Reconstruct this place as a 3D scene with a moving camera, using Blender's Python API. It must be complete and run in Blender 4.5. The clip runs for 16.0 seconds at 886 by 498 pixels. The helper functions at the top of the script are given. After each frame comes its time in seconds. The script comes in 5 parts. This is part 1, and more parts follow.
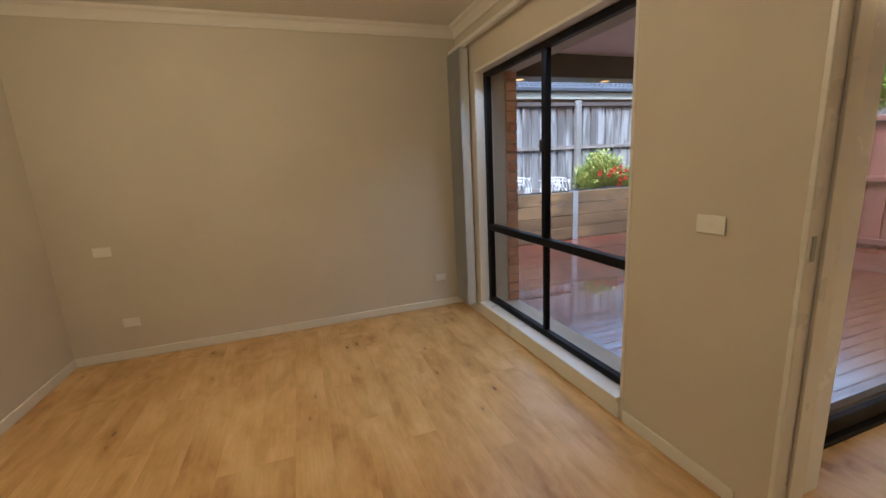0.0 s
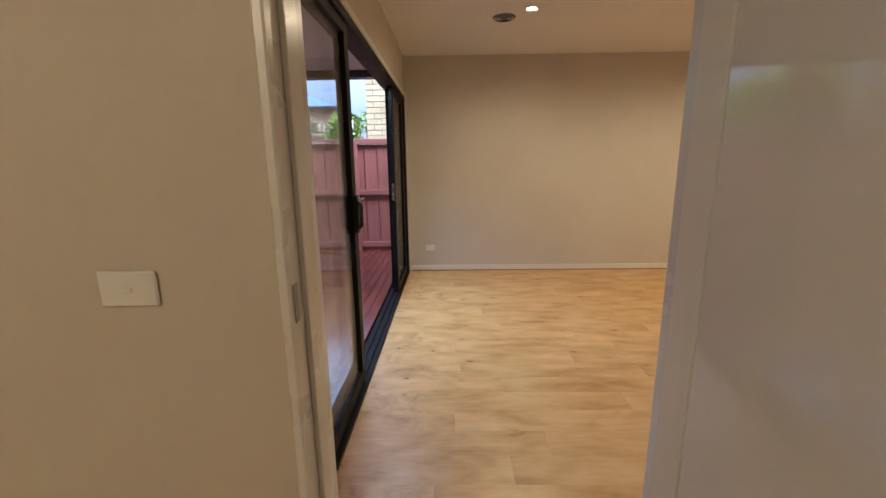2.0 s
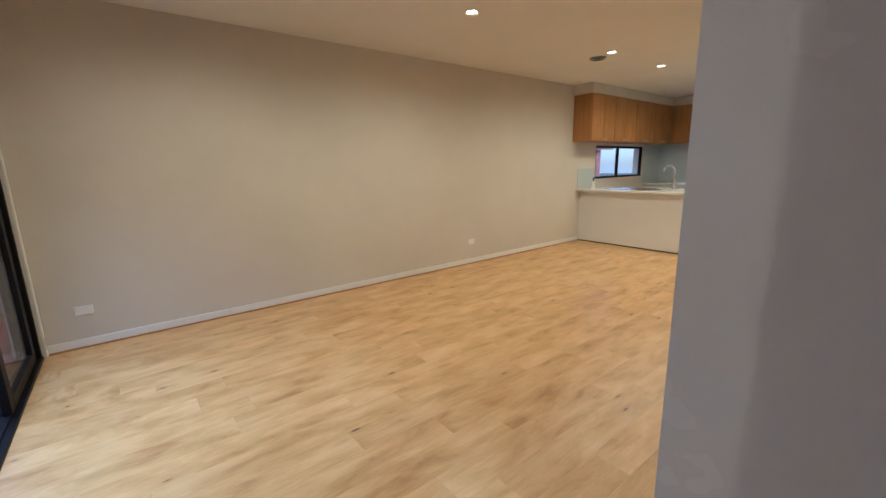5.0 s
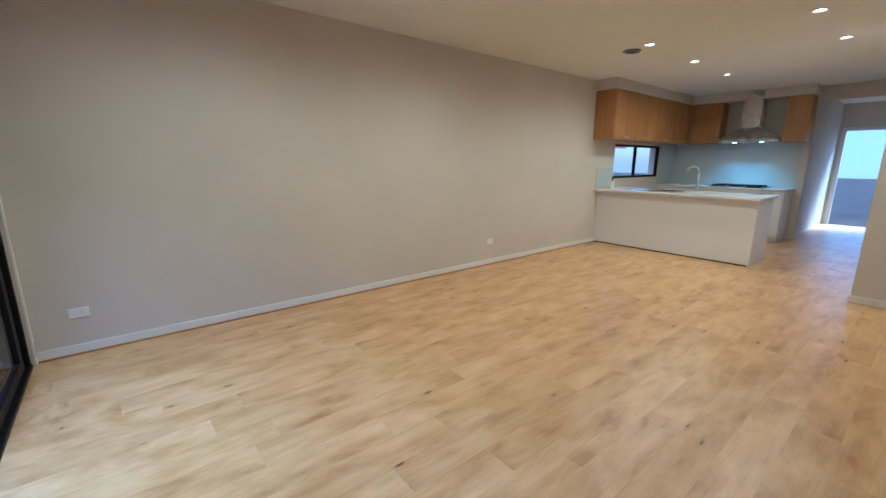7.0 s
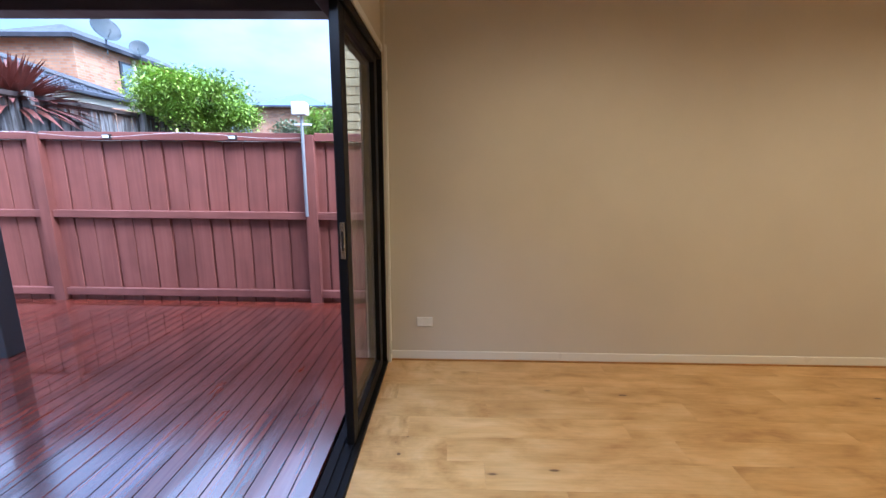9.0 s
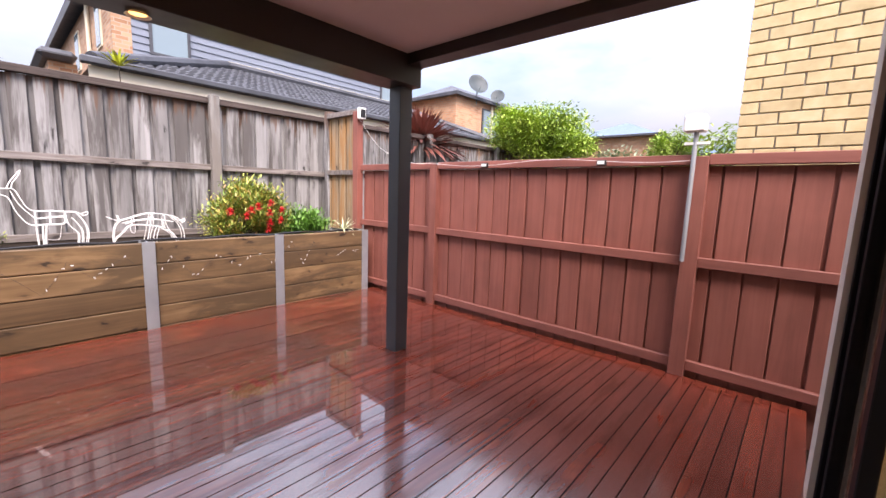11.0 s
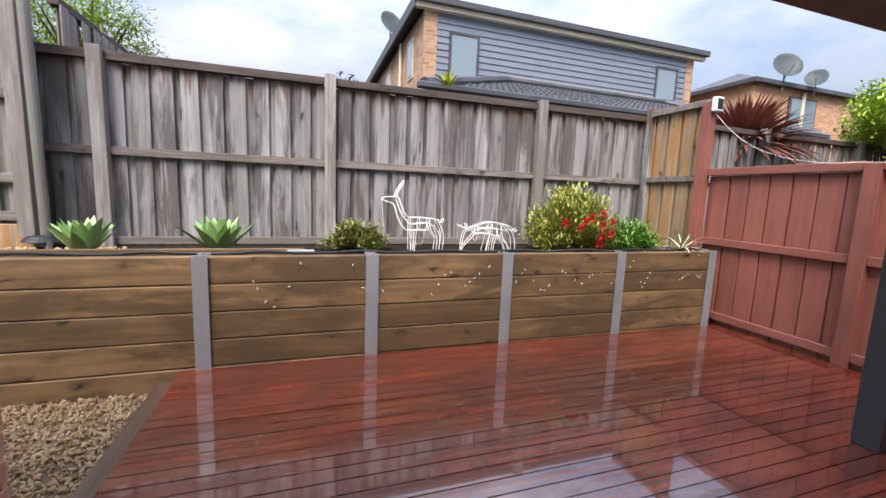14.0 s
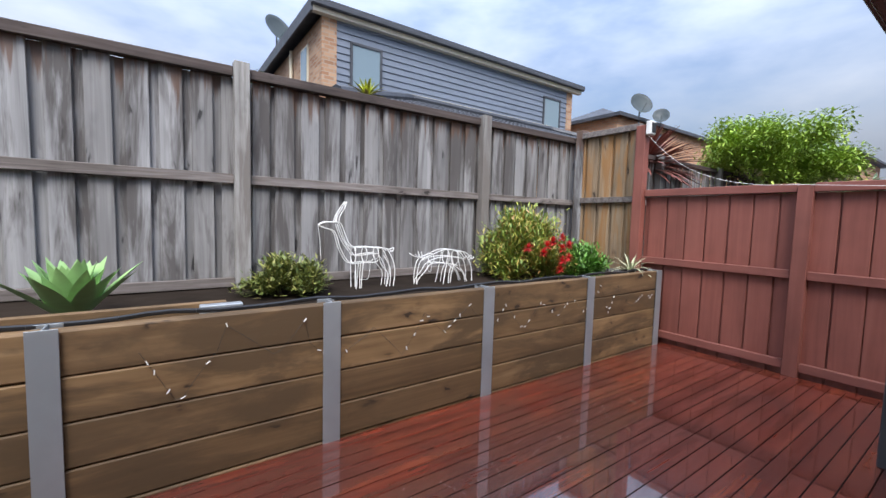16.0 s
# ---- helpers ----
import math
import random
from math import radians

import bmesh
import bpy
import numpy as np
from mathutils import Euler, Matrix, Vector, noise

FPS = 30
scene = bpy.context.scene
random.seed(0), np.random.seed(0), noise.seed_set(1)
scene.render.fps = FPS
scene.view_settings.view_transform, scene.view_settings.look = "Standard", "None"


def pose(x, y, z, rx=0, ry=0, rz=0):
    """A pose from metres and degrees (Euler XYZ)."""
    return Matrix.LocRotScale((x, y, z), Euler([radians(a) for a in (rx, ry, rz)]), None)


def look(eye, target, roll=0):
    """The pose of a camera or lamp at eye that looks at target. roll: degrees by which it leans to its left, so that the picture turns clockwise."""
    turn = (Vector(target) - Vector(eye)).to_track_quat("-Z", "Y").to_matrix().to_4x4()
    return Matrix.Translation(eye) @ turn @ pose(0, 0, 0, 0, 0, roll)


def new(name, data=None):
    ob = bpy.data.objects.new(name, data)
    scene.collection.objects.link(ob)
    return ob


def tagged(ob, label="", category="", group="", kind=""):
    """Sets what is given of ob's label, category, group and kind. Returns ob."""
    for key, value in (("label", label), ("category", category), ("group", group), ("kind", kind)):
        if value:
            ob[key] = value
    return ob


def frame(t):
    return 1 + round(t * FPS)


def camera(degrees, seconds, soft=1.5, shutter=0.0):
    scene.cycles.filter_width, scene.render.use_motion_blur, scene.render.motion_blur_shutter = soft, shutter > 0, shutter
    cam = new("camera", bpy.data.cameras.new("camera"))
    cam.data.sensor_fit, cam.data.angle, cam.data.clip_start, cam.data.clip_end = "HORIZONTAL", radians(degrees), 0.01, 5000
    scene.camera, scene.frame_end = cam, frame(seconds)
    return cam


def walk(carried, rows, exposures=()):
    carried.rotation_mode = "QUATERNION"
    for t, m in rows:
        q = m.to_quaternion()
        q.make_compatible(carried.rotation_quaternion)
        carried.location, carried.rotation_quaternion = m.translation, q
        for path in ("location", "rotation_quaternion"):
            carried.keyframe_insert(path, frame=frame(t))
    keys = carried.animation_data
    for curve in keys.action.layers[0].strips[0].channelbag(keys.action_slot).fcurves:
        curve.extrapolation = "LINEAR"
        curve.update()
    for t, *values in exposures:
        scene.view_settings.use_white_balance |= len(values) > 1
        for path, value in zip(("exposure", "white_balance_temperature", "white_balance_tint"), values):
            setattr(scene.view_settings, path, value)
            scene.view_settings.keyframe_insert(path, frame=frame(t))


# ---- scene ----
cam = camera(95.3, 16.0)
PATH = [
    (0, (0.039, 0.069, 1.402), (0.679, 1.919, 0.993), -3.0),
    (0.5, (0.202, 0.169, 1.378), (1.492, 1.641, 0.969), -2.5),
    (1, (0.354, 0.345, 1.384), (2.098, 1.243, 0.993), -2.2),
    (1.5, (0.537, 0.465, 1.371), (2.458, 0.851, 0.97), -1.7),
    (2, (0.762, 0.541, 1.36), (2.719, 0.574, 0.946), -0.7),
    (2.5, (0.994, 0.601, 1.348), (2.932, 0.332, 0.932), 0.2),
    (3, (1.205, 0.644, 1.353), (3.089, 0.121, 0.935), -0.4),
    (3.5, (1.378, 0.583, 1.348), (3.217, -0.074, 0.917), -2.6),
    (4, (1.567, 0.462, 1.356), (3.371, -0.277, 0.907), -4.1),
    (4.5, (1.637, 0.416, 1.333), (3.353, -0.522, 0.909), -3.3),
    (5, (1.727, 0.436, 1.35), (3.267, -0.776, 0.949), -1.2),
    (5.2, (1.755, 0.448, 1.356), (3.240, -0.829, 0.952), -0.8),
    (7.3, (2.268, 0.500, 1.358), (3.798, -0.711, 0.918), 0.9),
    (7.5, (2.346, 0.456, 1.375), (3.971, -0.621, 0.929), 0.9),
    (8, (2.505, 0.402, 1.41), (4.331, -0.272, 0.951), 0.9),
    (8.5, (2.773, 0.495, 1.403), (4.693, 0.16, 0.957), 1.2),
    (9, (3.029, 0.616, 1.411), (4.991, 0.647, 1.022), 0.5),
    (9.5, (3.287, 0.722, 1.419), (5.193, 1.207, 1.055), 0.2),
    (10, (3.476, 0.881, 1.427), (5.238, 1.761, 1.079), 0.5),
    (10.2, (3.533, 0.975, 1.420), (5.240, 1.968, 1.100), 0.8),
    (12.3, (3.257, 1.919, 1.376), (4.350, 3.568, 1.080), 1.6),
    (12.5, (3.19, 1.998, 1.37), (4.215, 3.692, 1.084), 1.3),
    (13, (3.015, 2.207, 1.355), (3.856, 3.998, 1.064), 1.2),
    (13.5, (2.913, 2.433, 1.351), (3.616, 4.286, 1.074), 1.9),
    (14, (2.766, 2.661, 1.334), (3.404, 4.537, 1.067), 2.3),
    (14.5, (2.598, 2.904, 1.321), (3.171, 4.801, 1.053), 1.3),
    (15, (2.523, 3.152, 1.309), (3.114, 5.045, 1.049), 0.5),
    (15.5, (2.507, 3.391, 1.315), (3.308, 5.213, 1.112), 1.1),
    (16, (2.462, 3.576, 1.342), (3.607, 5.209, 1.193), 1.6),
]
EXPOSURES = [(0, 0.7, 5600, 12), (1.5, 0.65, 5800, 17), (2.5, 0.85, 4600, 11), (3.5, 0.95, 4400, 9), (4, 0.95, 5200, 13), (4.5, 0.9, 5000, 12), (5.2, 0.9, 4400, 9), (7.5, 0.85, 4000, 7), (8.5, 0.75, 5000, 14), (9, 0.7, 5200, 14), (10.2, 0.6, 7100, 24), (12.3, 0.2, 7900, 23), (13.5, 0.02, 7600, 19), (15, -0.18, 7300, 14), (16, -0.37, 6800, 12)]
walk(cam, [(t, look(eye, target, roll)) for t, eye, target, roll in PATH], EXPOSURES)

# ---- world and lights ----
DECK = 0.035
world = bpy.data.worlds.new("sky")
scene.world = world
world.use_nodes = True
wn, wl = world.node_tree.nodes, world.node_tree.links
wn.clear()
w_out, w_bg = wn.new("ShaderNodeOutputWorld"), wn.new("ShaderNodeBackground")
w_sky, w_tc, w_map = wn.new("ShaderNodeTexSky"), wn.new("ShaderNodeTexCoord"), wn.new("ShaderNodeMapping")
w_noise, w_ramp, w_mix = wn.new("ShaderNodeTexNoise"), wn.new("ShaderNodeValToRGB"), wn.new("ShaderNodeMix")
w_sky.sky_type, w_sky.sun_disc = "NISHITA", False
w_sky.sun_elevation, w_sky.sun_rotation = radians(52), radians(215)
w_map.inputs["Scale"].default_value = (1.0, 1.0, 2.6)
w_noise.inputs["Scale"].default_value, w_noise.inputs["Detail"].default_value, w_noise.inputs["Roughness"].default_value = 1.9, 6, 0.52
w_ramp.color_ramp.elements[0].position, w_ramp.color_ramp.elements[1].position = 0.34, 0.62
w_mix.data_type = "RGBA"
w_mix.inputs[7].default_value = (5.6, 6.6, 8.3, 1)
wl.new(w_tc.outputs["Generated"], w_map.inputs["Vector"])
wl.new(w_map.outputs["Vector"], w_noise.inputs["Vector"])
wl.new(w_noise.outputs["Fac"], w_ramp.inputs["Fac"])
wl.new(w_ramp.outputs["Color"], w_mix.inputs[0])
w_gain = wn.new("ShaderNodeMix")          # thin bright haze over the blue
w_gain.data_type, w_gain.blend_type = "RGBA", "MULTIPLY"
w_gain.inputs[0].default_value, w_gain.inputs[7].default_value = 1.0, (1.25, 1.27, 1.35, 1)
wl.new(w_sky.outputs["Color"], w_gain.inputs[6])
wl.new(w_gain.outputs[2], w_mix.inputs[6])
w_sep, w_grad, w_mul = wn.new("ShaderNodeSeparateXYZ"), wn.new("ShaderNodeMapRange"), wn.new("ShaderNodeMix")
w_grad.inputs["From Min"].default_value, w_grad.inputs["To Min"].default_value, w_grad.inputs["To Max"].default_value = 0.12, 0.36, 2.5   # overcast sky: dim at the horizon, bright overhead
w_mul.data_type, w_mul.blend_type = "RGBA", "MULTIPLY"
w_mul.inputs[0].default_value = 1.0
wl.new(w_tc.outputs["Generated"], w_sep.inputs["Vector"])
wl.new(w_sep.outputs["Z"], w_grad.inputs["Value"])
wl.new(w_mix.outputs[2], w_mul.inputs[6])
wl.new(w_grad.outputs["Result"], w_mul.inputs[7])
wl.new(w_mul.outputs[2], w_bg.inputs["Color"])
w_bg.inputs["Strength"].default_value = 0.225
wl.new(w_bg.outputs["Background"], w_out.inputs["Surface"])

sun = new("sun", bpy.data.lights.new("sun", "SUN"))
sun.data.energy, sun.data.angle, sun.data.color = 5.7, radians(30), (0.95, 0.96, 0.97)
sun.matrix_world = look((0, 0, 20), (0.57 * 10, 0.82 * 10, 20 - 12.8))

WARM, COOL = (1.0, 0.745, 0.385), (0.55, 0.95, 1.0)
CEIL = 2.60
LIVING_LIGHTS = [(4.42, -0.15), (4.43, -2.05), (4.42, -4.22), (4.4, -5.42), (4.4, -6.62), (3.05, -4.26), (3.03, -5.45)]
STUDY_LIGHTS = [(-0.55, 1.75)]
PATIO_LIGHTS = [(2.25, 3.85), (3.3, 3.85), (4.05, 3.87)]


def spot(x, y, z, watts, colour, size=168, radius=0.04):
    lamp = new("downlight_lamp", bpy.data.lights.new("downlight_lamp", "SPOT"))
    lamp.data.energy, lamp.data.color, lamp.data.spot_size = watts, colour, radians(size)
    lamp.data.spot_blend, lamp.data.shadow_soft_size = 0.8, radius
    lamp.location = (x, y, z)
    return lamp


for lx, ly in LIVING_LIGHTS:
    spot(lx, ly, CEIL - 0.035, 36 if ly > -3 else 24, WARM, 171)
# warm point lamp added out of view to brighten the study's walls
for lx, ly in STUDY_LIGHTS:
    lamp = new("study_fill_lamp", bpy.data.lights.new("study_fill_lamp", "POINT"))
    lamp.data.energy, lamp.data.color, lamp.data.shadow_soft_size = 20, WARM, 0.06
    lamp.location = (lx, ly, CEIL - 0.22)
for lx, ly in PATIO_LIGHTS:
    spot(lx, ly, 2.175, 2, WARM)
for lx in (4.32, 4.72):
    spot(lx, -8.52, 1.68, 9, COOL, 100, 0.02)



def opening_fill(at, aim, width, watts):
    """A cool area lamp added under the head of an opening to stand in for daylight."""
    lamp = new("opening_fill", bpy.data.lights.new("opening_fill", "AREA"))
    lamp.data.shape, lamp.data.size, lamp.data.size_y = "RECTANGLE", width, 0.08
    lamp.data.energy, lamp.data.color, lamp.data.spread = watts, (0.72, 0.86, 1.0), radians(105)
    lamp.matrix_world = look(at, aim, 0)
    return lamp


# added fill lamps: cool light on the floor by the sliding door and study window
opening_fill((3.98, 1.13, 2.07), (3.98, 0.62, 0.0), 1.66, 8)
opening_fill((1.59, 2.49, 2.08), (1.02, 2.49, 0.0), 1.6, 3)

# ---- materials ----


def mat(name, rough=0.6, metal=0.0, spec=0.5):
    m = bpy.data.materials.new(name)
    m.use_nodes = True
    b = m.node_tree.nodes["Principled BSDF"]
    b.inputs["Roughness"].default_value, b.inputs["Metallic"].default_value = rough, metal
    b.inputs["Specular IOR Level"].default_value = spec
    return m, m.node_tree.nodes, m.node_tree.links, b


def coords(n, l, scale, rand=True, kind="Object"):
    tc, mp = n.new("ShaderNodeTexCoord"), n.new("ShaderNodeMapping")
    mp.inputs["Scale"].default_value = scale
    l.new(tc.outputs[kind], mp.inputs["Vector"])
    if not rand:
        return mp.outputs["Vector"]
    oi, mu, ad = n.new("ShaderNodeObjectInfo"), n.new("ShaderNodeMath"), n.new("ShaderNodeVectorMath")
    mu.operation, ad.operation = "MULTIPLY", "ADD"
    mu.inputs[1].default_value = 67.0
    l.new(oi.outputs["Random"], mu.inputs[0])
    l.new(mu.outputs[0], ad.inputs[1])
    l.new(mp.outputs["Vector"], ad.inputs[0])
    return ad.outputs[0]


def noise_tex(n, l, vec, scale, detail=4, rough=0.55, dist=0.0):
    t = n.new("ShaderNodeTexNoise")
    t.inputs["Scale"].default_value, t.inputs["Detail"].default_value = scale, detail
    t.inputs["Roughness"].default_value, t.inputs["Distortion"].default_value = rough, dist
    l.new(vec, t.inputs["Vector"])
    return t.outputs["Fac"]


def ramp(n, l, fac, stops):
    r = n.new("ShaderNodeValToRGB")
    while len(r.color_ramp.elements) < len(stops):
        r.color_ramp.elements.new(0.5)
    for e, (p, c) in zip(r.color_ramp.elements, stops):
        e.position, e.color = p, (*c, 1) if len(c) == 3 else c
    l.new(fac, r.inputs["Fac"])
    return r.outputs["Color"]


def blend(n, l, fac, a, b, mode="MIX"):
    m = n.new("ShaderNodeMix")
    m.data_type, m.blend_type = "RGBA", mode
    for sock, v in ((m.inputs[0], fac), (m.inputs[6], a), (m.inputs[7], b)):
        if hasattr(v, "is_output"):
            l.new(v, sock)
        else:
            sock.default_value = v if isinstance(v, float) else (*v, 1)
    return m.outputs[2]


def bump(n, l, b, height, strength=0.2, dist=0.01):
    u = n.new("ShaderNodeBump")
    u.inputs["Strength"].default_value, u.inputs["Distance"].default_value = strength, dist
    l.new(height, u.inputs["Height"])
    l.new(u.outputs["Normal"], b.inputs["Normal"])


def paint(name, colour, rough=0.6, vary=0.05, bump_s=0.08, grain=220, metal=0.0, spec=0.5):
    """Plain paint or plastic with faint blotches and roller or casting texture."""
    m, n, l, b = mat(name, rough, metal, spec)
    v = coords(n, l, (1, 1, 1))
    f = noise_tex(n, l, v, 1.7, 4)
    lo, hi = [tuple(min(1, c * k) for c in colour) for k in (1 - vary, 1 + vary)]
    l.new(ramp(n, l, f, [(0.3, lo), (0.7, hi)]), b.inputs["Base Color"])
    bump(n, l, b, noise_tex(n, l, v, grain, 2), bump_s, 0.002)
    rr = ramp(n, l, noise_tex(n, l, v, 6, 3), [(0.3, (rough * 0.88,) * 3), (0.7, (min(1, rough * 1.12),) * 3)])
    l.new(rr, b.inputs["Roughness"])
    return m


def timber(name, stops, axis="x", rough=0.6, grain=1.0, bump_s=0.25, spread=0.35, knots=0.0, stain=None, spec=0.5):
    """Wood: streaks along one axis of the piece, knots, stains; each piece differs."""
    m, n, l, b = mat(name, rough, 0, spec)
    s = {"x": (1.1, 22, 22), "y": (22, 1.1, 22), "z": (22, 22, 1.1)}[axis]
    v = coords(n, l, tuple(k * grain for k in s))
    col = ramp(n, l, noise_tex(n, l, v, 1.0, 6, 0.62, 0.6), stops)
    w = coords(n, l, (1, 1, 1))
    big = noise_tex(n, l, w, 2.2, 3)
    col = blend(n, l, 0.55, col, ramp(n, l, big, [(0.3, (0.55,) * 3), (0.7, (1.0,) * 3)]), "MULTIPLY")
    oi = n.new("ShaderNodeObjectInfo")
    col = blend(n, l, spread, col, ramp(n, l, oi.outputs["Random"], [(0.0, (0.45, 0.43, 0.42)), (0.5, (0.85, 0.83, 0.8)), (1.0, (1, 1, 1))]), "MULTIPLY")
    if knots:
        kx = {"x": (3.6, 8, 8), "y": (8, 3.6, 8), "z": (8, 8, 3.6)}[axis]
        vo = n.new("ShaderNodeTexVoronoi")
        vo.inputs["Scale"].default_value = 1.0
        wob = n.new("ShaderNodeVectorMath")
        wob.operation = "ADD"
        l.new(coords(n, l, kx), wob.inputs[0])
        l.new(noise_tex(n, l, coords(n, l, tuple(k * 2 for k in kx)), 1.0, 2), wob.inputs[1])
        l.new(wob.outputs[0], vo.inputs["Vector"])
        pick = ramp(n, l, noise_tex(n, l, coords(n, l, (1.7, 1.7, 1.7)), 1.3, 2), [(0.47, (0,) * 3), (0.53, (knots,) * 3)])
        halo = blend(n, l, 1.0, ramp(n, l, vo.outputs["Distance"], [(0.16, (0.55,) * 3), (0.42, (0,) * 3)]), pick, "MULTIPLY")
        col = blend(n, l, halo, col, tuple(c * 0.75 for c in stops[0][1]))
        dot = blend(n, l, 1.0, ramp(n, l, vo.outputs["Distance"], [(0.11, (1,) * 3), (0.18, (0,) * 3)]), pick, "MULTIPLY")
        col = blend(n, l, dot, col, tuple(c * 0.22 for c in stops[0][1]))
    if stain:
        ge, mp = n.new("ShaderNodeNewGeometry"), n.new("ShaderNodeMapping")
        mp.inputs["Scale"].default_value = (7.0, 7.0, 0.8) if axis == "z" else (1.1, 1.1, 4.0)
        l.new(ge.outputs["Position"], mp.inputs["Vector"])
        f = ramp(n, l, noise_tex(n, l, mp.outputs["Vector"], 1.0, 5, 0.65, 0.4), [(0.46, (0,) * 3), (0.58, (0.9,) * 3)])
        col = blend(n, l, f, col, stain)
    l.new(col, b.inputs["Base Color"])
    bump(n, l, b, noise_tex(n, l, v, 1.6, 5, 0.6), bump_s, 0.004)
    return m


def oak_floor():
    """Oak-look planks: soft cloudy figure along the board, sparse small dark knots, faint shade from board to board."""
    m, n, l, b = mat("oak_plank", 0.3, 0, 0.6)
    v = coords(n, l, (7.0, 2.4, 7.0))
    col = ramp(n, l, noise_tex(n, l, v, 1.0, 5, 0.6, 0.3), [(0.27, (0.43, 0.225, 0.068)), (0.40, (0.60, 0.355, 0.128)), (0.56, (0.72, 0.46, 0.19)), (0.76, (0.81, 0.57, 0.275))])
    fine = noise_tex(n, l, coords(n, l, (90, 4, 90)), 1.0, 3, 0.6)
    col = blend(n, l, 0.22, col, ramp(n, l, fine, [(0.3, (0.55,) * 3), (0.6, (1,) * 3)]), "MULTIPLY")
    oi = n.new("ShaderNodeObjectInfo")
    col = blend(n, l, 0.17, col, ramp(n, l, oi.outputs["Random"], [(0.0, (0.5, 0.47, 0.44)), (1.0, (1, 1, 1))]), "MULTIPLY")
    vo = n.new("ShaderNodeTexVoronoi")
    vo.inputs["Scale"].default_value = 1.0
    l.new(coords(n, l, (9, 3.0, 9)), vo.inputs["Vector"])
    dot = ramp(n, l, vo.outputs["Distance"], [(0.055, (0.9,) * 3), (0.10, (0,) * 3)])
    halo = ramp(n, l, vo.outputs["Distance"], [(0.08, (0.34,) * 3), (0.34, (0,) * 3)])
    pick = ramp(n, l, noise_tex(n, l, coords(n, l, (2.2, 0.9, 2.2)), 1.7, 2), [(0.44, (0,) * 3), (0.50, (1,) * 3)])
    col = blend(n, l, blend(n, l, 1.0, halo, pick, "MULTIPLY"), col, (0.36, 0.185, 0.06))
    col = blend(n, l, blend(n, l, 1.0, dot, pick, "MULTIPLY"), col, (0.11, 0.05, 0.02))
    l.new(col, b.inputs["Base Color"])
    l.new(ramp(n, l, noise_tex(n, l, coords(n, l, (3, 3, 3), False), 1.3, 3), [(0.3, (0.30,) * 3), (0.7, (0.42,) * 3)]), b.inputs["Roughness"])
    bump(n, l, b, fine, 0.05, 0.002)
    return m


M = {}
M["wall"] = paint("wall_paint", (0.61, 0.565, 0.495), 0.75, 0.03, 0.06)
M["ceiling"] = paint("ceiling_paint", (0.78, 0.76, 0.72), 0.85, 0.02, 0.05)
M["trim"] = paint("trim_gloss", (0.76, 0.75, 0.72), 0.3, 0.02, 0.03, 60)
# white gloss like the trim, with the cool daylight on it mixed into the colour
M["reveal"] = paint("reveal_gloss_daylit", (0.74, 0.755, 0.78), 0.25, 0.02, 0.03, 60)
M["blind"] = paint("blind_fabric", (0.62, 0.64, 0.66), 0.8, 0.03, 0.2, 300)
M["grit"] = paint("brown_grit", (0.17, 0.12, 0.075), 0.95, 0.4, 0.8, 60)
M["door"] = paint("door_gloss", (0.70, 0.70, 0.70), 0.07, 0.015, 0.015, 30)
M["plastic"] = paint("white_plastic", (0.8, 0.8, 0.78), 0.35, 0.01, 0.0)
M["frame"] = paint("black_aluminium", (0.008, 0.008, 0.010), 0.5, 0.1, 0.03, 300, 0.0, 0.15)
M["steel"] = paint("brushed_steel", (0.55, 0.55, 0.54), 0.28, 0.05, 0.03, 200, 1.0)
M["galv"] = paint("galvanised_steel", (0.36, 0.39, 0.42), 0.5, 0.16, 0.1, 25, 0.55)
M["post"] = paint("dark_grey_post_paint", (0.055, 0.066, 0.075), 0.4, 0.08, 0.05, 90)
M["beam"] = paint("dark_brown_beam_paint", (0.022, 0.018, 0.017), 0.4, 0.1, 0.06, 90)
M["soffit"] = paint("patio_ceiling_paint", (0.62, 0.56, 0.55), 0.6, 0.03, 0.04)
M["oak"] = oak_floor()
M["deck"] = timber("wet_merbau", [(0.25, (0.09, 0.016, 0.011)), (0.5, (0.23, 0.043, 0.025)), (0.75, (0.37, 0.092, 0.042))], "x", 0.25, 0.6, 0.06, 0.55, 0.0, (0.12, 0.034, 0.024))
dn, dl = M["deck"].node_tree.nodes, M["deck"].node_tree.links
db = dn["Principled BSDF"]
db.inputs["Coat IOR"].default_value = 2.1
d_pos, d_map = dn.new("ShaderNodeNewGeometry"), dn.new("ShaderNodeMapping")
d_map.inputs["Scale"].default_value = (0.9, 4.5, 1.0)
dl.new(d_pos.outputs["Position"], d_map.inputs["Vector"])
dl.new(ramp(dn, dl, noise_tex(dn, dl, d_map.outputs["Vector"], 1.0, 4, 0.6), [(0.40, (0.45,) * 3), (0.5, (1.0,) * 3)]), db.inputs["Coat Weight"])
# standing water out in the open, a thinner damp film close to the house
d_sep, d_edge, d_film = dn.new("ShaderNodeSeparateXYZ"), dn.new("ShaderNodeMath"), dn.new("ShaderNodeMapRange")
dl.new(d_pos.outputs["Position"], d_sep.inputs["Vector"])
d_edge.operation = "MULTIPLY_ADD"
d_edge.inputs[1].default_value = 1.6
dl.new(noise_tex(dn, dl, d_map.outputs["Vector"], 0.9, 4, 0.6), d_edge.inputs[0])
dl.new(d_sep.outputs["Y"], d_edge.inputs[2])
d_film.inputs["From Min"].default_value, d_film.inputs["From Max"].default_value = 3.45, 3.75
d_film.inputs["To Min"].default_value, d_film.inputs["To Max"].default_value = 0.17, 0.03
